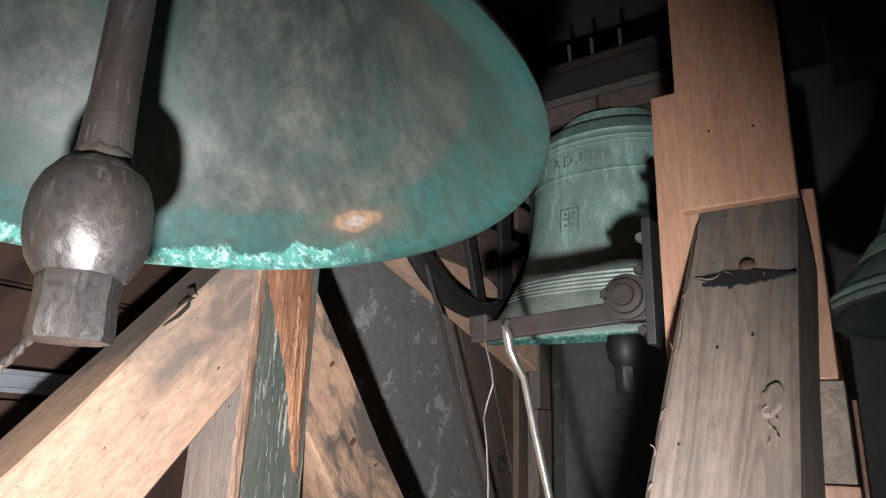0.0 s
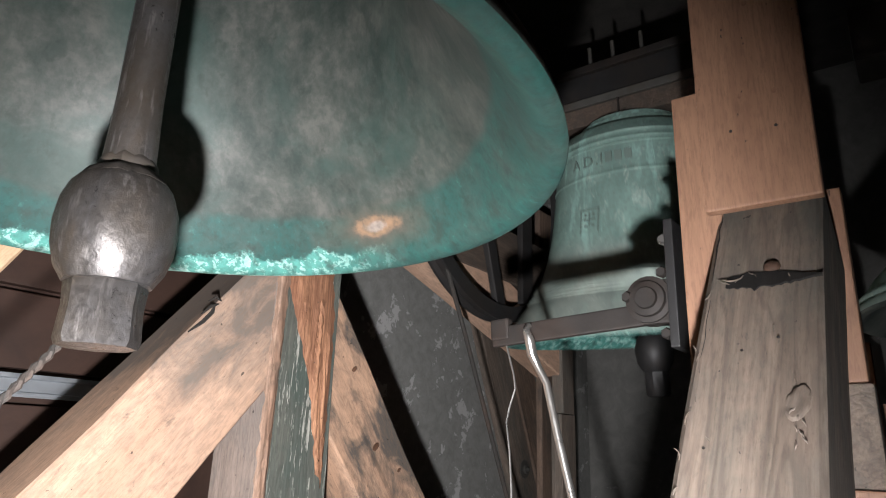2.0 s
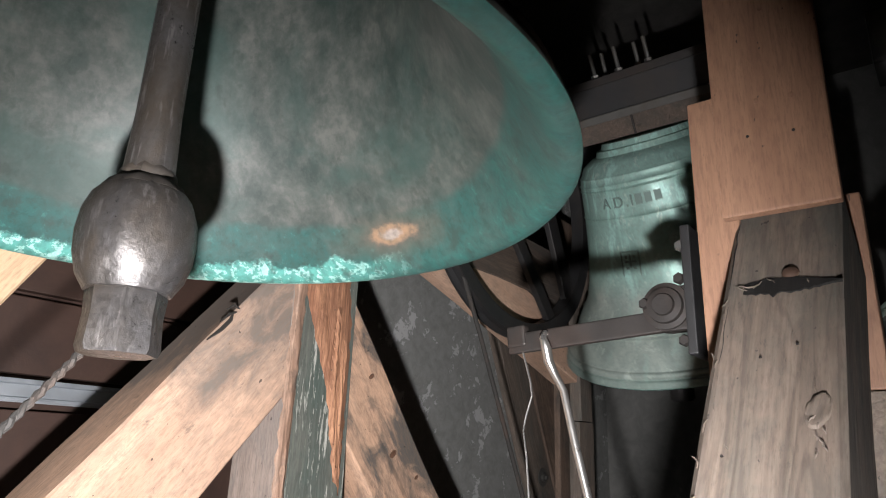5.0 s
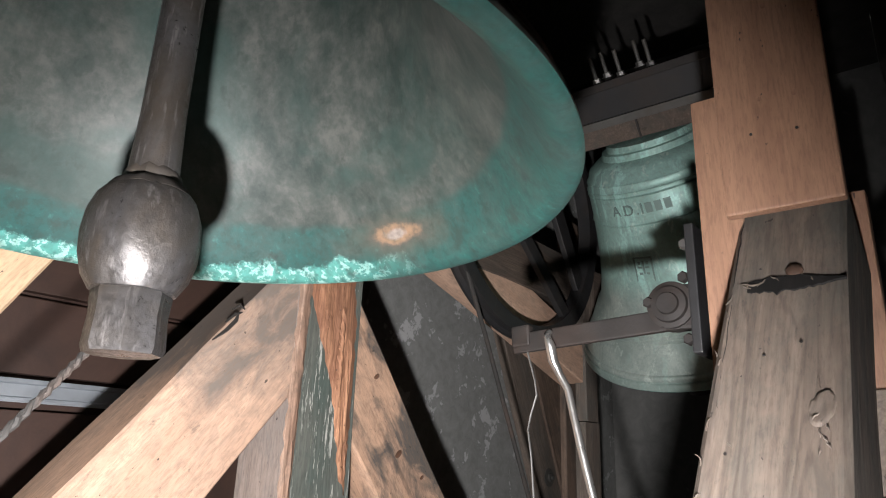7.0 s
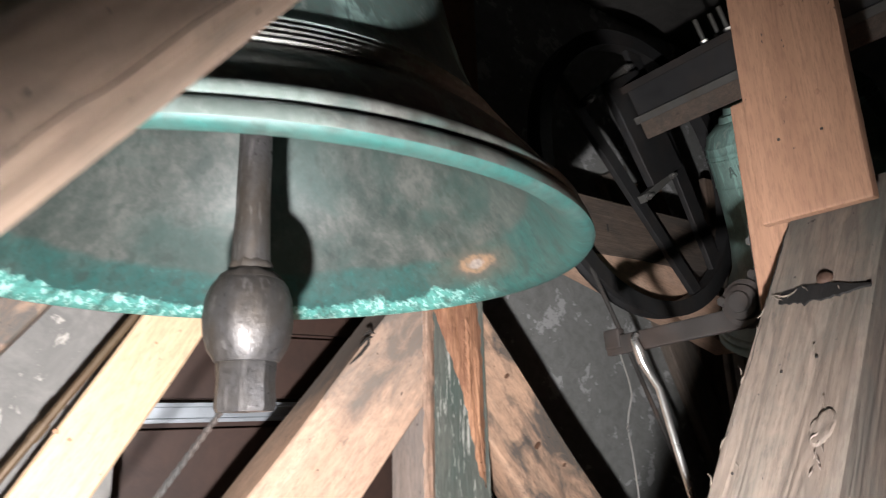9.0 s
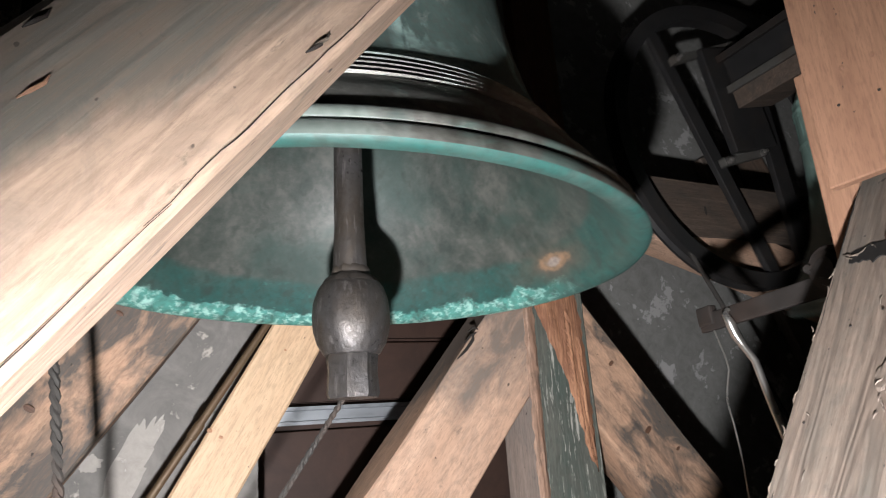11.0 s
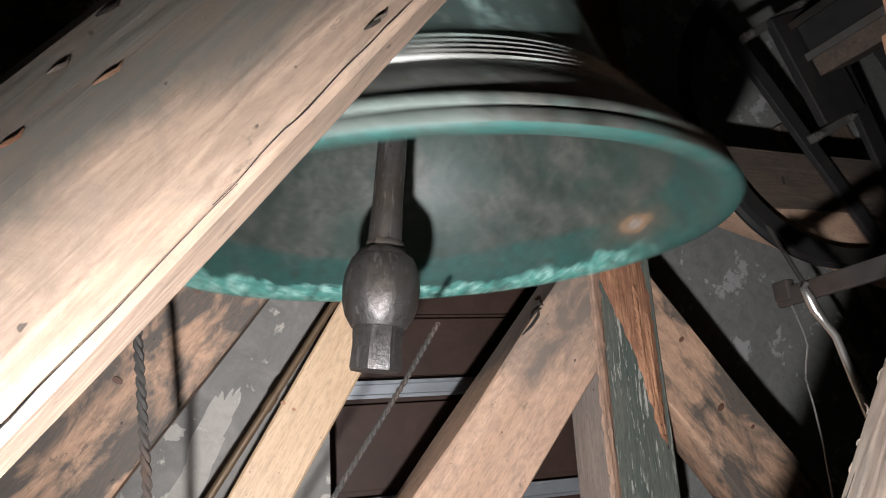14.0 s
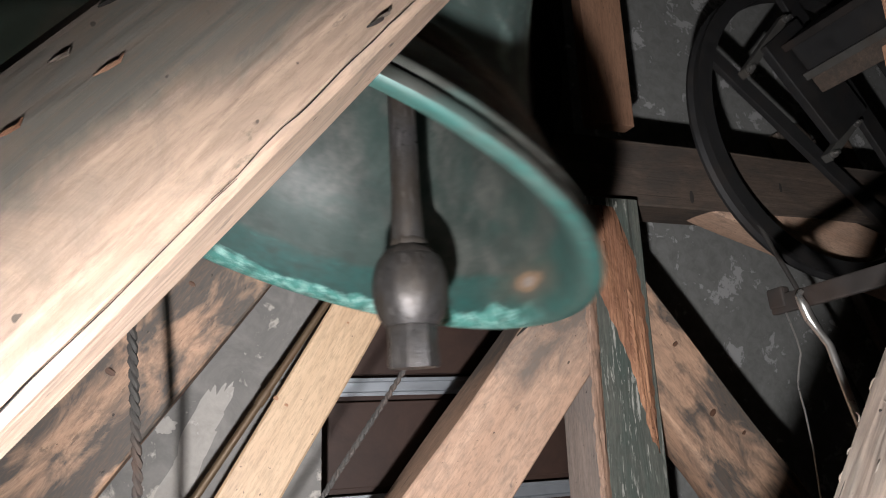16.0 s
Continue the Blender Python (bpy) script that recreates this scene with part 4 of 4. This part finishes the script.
for i in range(19):
    row = []
    for j in range(11):
        x, y = (i / 18 - 0.5) * 0.062, (j / 10 - 0.5) * 0.030
        near = max(0.0, 1 - (x / 0.031) ** 2 - (y / 0.015) ** 2)
        row.append(bm.verts.new((x, y, -0.007 + 0.009 * min(1.0, 3 * near) + 0.004 * near * noise.noise((x * 45, y * 190, 4.0)))))
    rows.append(row)
for a, b in zip(rows, rows[1:]):
    for j in range(10):
        bm.faces.new((a[j], a[j + 1], b[j + 1], b[j]))
part("chewed_knot", bm, GREY_WOOD, bolted_brace, "pale chewed knot", True, pose(1.868, -0.737, 0.0, 0, 0, -12))
for x, y in ((1.955, -0.671), (1.975, -0.713), (1.80, -0.64)):
    bm = bmesh.new()
    lathe(bm, [(0.0, 0.0016), (0.0016, 0.0014), (0.0020, 0.0), (0.0, 0.0)], 8)
    part("nail", bm, RUSTY, bolted_brace, "", False, pose(x, y, 0.001))


def on_face(owner, u, v, z):
    return owner.matrix_basis.inverted() @ (FR @ Vector((u, v, z)))


for k, (u, z, length, mat) in enumerate(((-0.470, -0.136, 0.020, FRESH_WOOD), (-0.472, -0.093, 0.017, RUSTY), (-0.515, -0.181, 0.017, RED_WOOD), (-0.308, -0.073, 0.017, GREY_WOOD), (-0.495, -0.134, 0.014, GREY_WOOD), (-0.312, -0.078, 0.015, RUSTY))):
    q = on_face(nailed_brace, u, -0.876, z)
    bm = bmesh.new()
    tube(bm, [(-length * 0.5, 0, 0.002), (-length * 0.1, -0.002, 0.0), (length * 0.3, -0.0025, -0.0015), (length * 0.6, -0.001, 0.001)], [0.0005, 0.0015, 0.0013, 0.0005], 6)
    part("nail" if mat is RUSTY else "splinter", bm, mat, nailed_brace, "", True, Matrix.Translation(q))

# the long crack along the nailed brace
for x0, x1, z0, seed in ((1.22, 1.62, -0.1345, 1), (1.60, 1.86, -0.133, 4), (1.84, 2.22, -0.131, 7)):
    bm = bmesh.new()
    line = [(x0 + (x1 - x0) * k / 24, -0.8755, z0 + 0.0015 * noise.noise((k * 0.3, seed, 1.0)) + 0.0006 * noise.noise((k * 0.9, seed, 3.0))) for k in range(25)]
    tube(bm, line, [0.0002 + 0.00035 * math.sin(math.pi * k / 24) * (0.7 + 0.6 * noise.noise((k * 0.9, seed, 2.0))) for k in range(25)], 5)
    part("crack", bm, SPLIT_SHADE, nailed_brace, "dark hairline crack")

for v, z in ((-0.66, 0.137), (-0.725, 0.130)):
    bm = bmesh.new()
    lathe(bm, [(0.0, 0.0016), (0.0022, 0.0014), (0.0026, 0.0), (0.0, 0.0)], 8)
    part("nail", bm, RUSTY, board_a, "", False, on_face_matrix(board_a, v, z))

def knot(owner, at, radius, mat, squash=0.6, across=(1, 0, 0)):
    """A round knot let into a face at (u, v, z); across: the face's normal in (u, v, z)."""
    bm = bmesh.new()
    lathe(bm, [(0.0, 0.0012), (radius * 0.55, 0.0016), (radius, 0.0006), (radius, -0.002)], 14, None, 0, radius * 0.25)
    q = on_face(owner, *at)
    n = owner.matrix_basis.to_3x3().inverted() @ (FR.to_3x3() @ Vector(across))
    m = Matrix.Translation(q) @ n.to_track_quat("Z", "X").to_matrix().to_4x4() @ Matrix.Diagonal((1, squash, 1, 1))
    return part("knot", bm, mat, owner, "", True, m)


KNOT = wood("dark_knot_wood", (0.20, 0.10, 0.06), (0.12, 0.06, 0.036), (0.07, 0.035, 0.02), 0.5, 9.1, 0.6, 1.0, 0.2)
FRESH_KNOT = wood("fresh_board_knot", (0.33, 0.18, 0.11), (0.27, 0.14, 0.085), (0.22, 0.11, 0.07), 0.4, 9.1, 0.6, 0.6, 0.0)
PALE_KNOT = wood("pale_knot_wood", (0.50, 0.27, 0.15), (0.42, 0.21, 0.11), (0.36, 0.17, 0.09), 0.4, 9.4, 0.6, 0.6, 0.0)
BLACK_KNOT = wood("blackened_knot_wood", (0.05, 0.042, 0.036), (0.03, 0.025, 0.02), (0.02, 0.017, 0.014), 0.5, 9.7)
for v, z in ((-0.678, 0.195), (-0.728, 0.19), (-0.70, 0.36)):
    knot(board_a, (0.612, v, z), 0.005, FRESH_KNOT, 0.8, (-1, 0, 0))
for u, z, r in ((-0.20, -0.27, 0.008), (-0.17, -0.29, 0.006), (0.01, -0.05, 0.004)):
    knot(plank, (u, 0.74, z), r, PALE_KNOT, 0.7, (0, -1, 0))
for owner, u, v, z, r in ((right_brace, 1.10, 0.60, -0.13, 0.012), (right_brace, 1.22, 0.60, -0.36, 0.016), (right_brace, 1.34, 0.60, -0.43, 0.009), (side_brace, -0.62, 0.61, -0.20, 0.014), (side_brace, -0.44, 0.61, 0.03, 0.010)):
    knot(owner, (u, v - 0.004, z), r, KNOT, 0.55, (0, -1, 0))
for u, z, r in ((1.30, 0.43, 0.03), (1.75, 0.50, 0.02)):
    knot(rail, (u, 0.65, z), r, BLACK_KNOT, 0.35, (0, -1, 0))

timber("leaning_board", (2.97, 1.18), (3.95, -0.95), 0.252, 1.25, 1.325, OLD_WOOD, "old brown board leaning on the grey wall", "board", seed=15)
green_board = timber("leaning_board", (2.685, 1.18), (3.665, -0.95), 0.235, 1.256, 1.325, GREY_WOOD, "greenish grey board with a bolt leaning on the wall", "board", seed=16)
bm = bmesh.new()
lathe(bm, [(0.0, 0.035), (0.012, 0.035), (0.013, 0.022), (0.026, 0.020), (0.026, 0.006), (0.055, 0.004), (0.055, 0.0), (0.0, 0.0)], 12)
part("bolt", bm, GREY_IRON, green_board, "dull bolt and washer", m=green_board.matrix_basis.inverted() @ FR @ pose(3.33, 1.256, -0.46, 90, 0, 0))

for k, line in enumerate((((0.51, -0.105), (0.545, -0.075), (0.57, -0.045), (0.575, -0.025)), ((0.54, -0.055), (0.565, -0.03), (0.585, -0.022)), ((0.555, -0.02), (0.575, -0.005), (0.592, -0.012)))):
    bm = bmesh.new()
    tube(bm, [left_brace.matrix_basis.inverted() @ (FR @ Vector((u, 0.599, z))) for u, z in line], [0.002] + [0.006 - 0.001 * k] * (len(line) - 2) + [0.002], 6)
    part("split", bm, BLACK_KNOT, left_brace, "blackened split knot")

# the rope that leaves the wheel
bm = bmesh.new()
tube(bm, [(1.47, 0.60, 0.40), (1.509, 0.56, 0.31), (1.64, 0.56, 0.08), (1.973, 0.56, -0.552), (2.6, 0.56, -1.8)], 0.009, 8)
tagged(part("bell_rope", bm, ROPE, m=FR, smooth=True), "dark bell rope slanting down from the wheel", "rope")

# ---------------------------------------------------------------- hand torch
torch = empty("hand_torch", pose(*TORCH[0][1]), "small bright hand torch out of view, with a beam-cutting barrel", "torch")
bm = bmesh.new()
bmesh.ops.create_circle(bm, cap_ends=True, segments=32, radius=0.028)
GLOW, gnt, gb = material("torch_glow")
gb.inputs["Emission Color"].default_value = (0.98, 0.97, 1.0, 1)
gb.inputs["Emission Strength"].default_value = TORCH_POWER
part("lens", bm, GLOW, torch)
# Barrel added out of view; its mouth and depth cut the torch's beam.
bm = bmesh.new()
lathe(bm, [(0.0, 0.12), (0.018, 0.12), (0.02, 0.07), (0.054, 0.012), (0.063, -0.065), (0.0585, -0.065), (0.050, 0.002), (0.0, 0.003)], 32)
part("barrel", bm, IRON, torch, smooth=True)

# ---------------------------------------------------------------- movement
BIG_EXT = [(-1, 0), (9.2, 0), (9.85, 2.5), (10.7, -5), (11.75, 9.5), (12.68, -13.5), (13.6, 19.5), (14.49, -24), (15.4, 26.2), (16.25, -30)]
SMALL_EXT = [(-0.1, 9), (0.78, -21), (1.65, 27), (2.52, -31), (3.4, 32), (4.28, -37), (5.17, 38), (6.05, -40), (6.96, 40), (7.87, -42), (8.78, 43), (9.7, -44), (10.62, 44), (11.55, -45), (12.47, 45), (13.4, -45), (14.3, 45), (15.22, -45), (16.15, 45)]
CLAP = [(0, 0), (9.2, 0), (10.0, 0.5), (10.7, -0.5), (11.3, -1.2), (11.6, -2.7), (12.0, -2.1), (12.3, -1.6), (12.5, -0.4), (12.7, 0.3), (12.95, 1.3), (13.2, -0.5), (13.5, -2.4), (13.7, -6.2), (13.9, -7.5), (14.0, -6.6), (14.2, -3.6), (14.4, 2.5), (14.5, 5.1), (14.7, 5.9), (14.9, 6.6), (15.0, 4.1), (15.2, -2.0), (15.4, 1.7), (15.5, 6.3), (15.7, 8.2), (15.8, 7.4), (16.0, 1.3)]


def swing(ext, t):
    for (a, x), (b, y) in zip(ext, ext[1:]):
        if a <= t <= b:
            return (x + y) / 2 + (x - y) / 2 * math.cos(math.pi * (t - a) / (b - a))
    return ext[-1][1]


def motions():
    times = [k / 10 for k in range(161)]
    walk(big_bell, [(t, FR @ pose(0, 0, PIVOT, 0, -swing(BIG_EXT, t), 0)) for t in times])
    walk(small_bell, [(t, FR @ pose(P2U, 0, P2Z, 0, -swing(SMALL_EXT, t), 0)) for t in times])
    rows = []
    for t in times:
        a = radians(swing(BIG_EXT, t))
        phi = float(np.interp(t, [c[0] for c in CLAP], [c[1] for c in CLAP]))
        d = PIVOT - CL_PIN
        rows.append((t, FR @ pose(d * math.sin(a), 0, PIVOT - d * math.cos(a), 0, -phi, 0)))
    walk(clapper, rows)
    rows = []
    for t in times:
        a = radians(swing(SMALL_EXT, t))
        rows.append((t, FR @ pose(P2U + 0.1 * math.sin(a), 0, P2Z - 0.1 * math.cos(a), 0, -0.45 * swing(SMALL_EXT, max(t - 0.12, 0)), 0)))
    walk(small_clapper, rows)
    walk(torch, [(t, look(p, (p[0] + math.sin(radians(az)), p[1] + math.cos(radians(az)), p[2] + math.tan(radians(el))))) for t, p, az, el in TORCH])


motions()
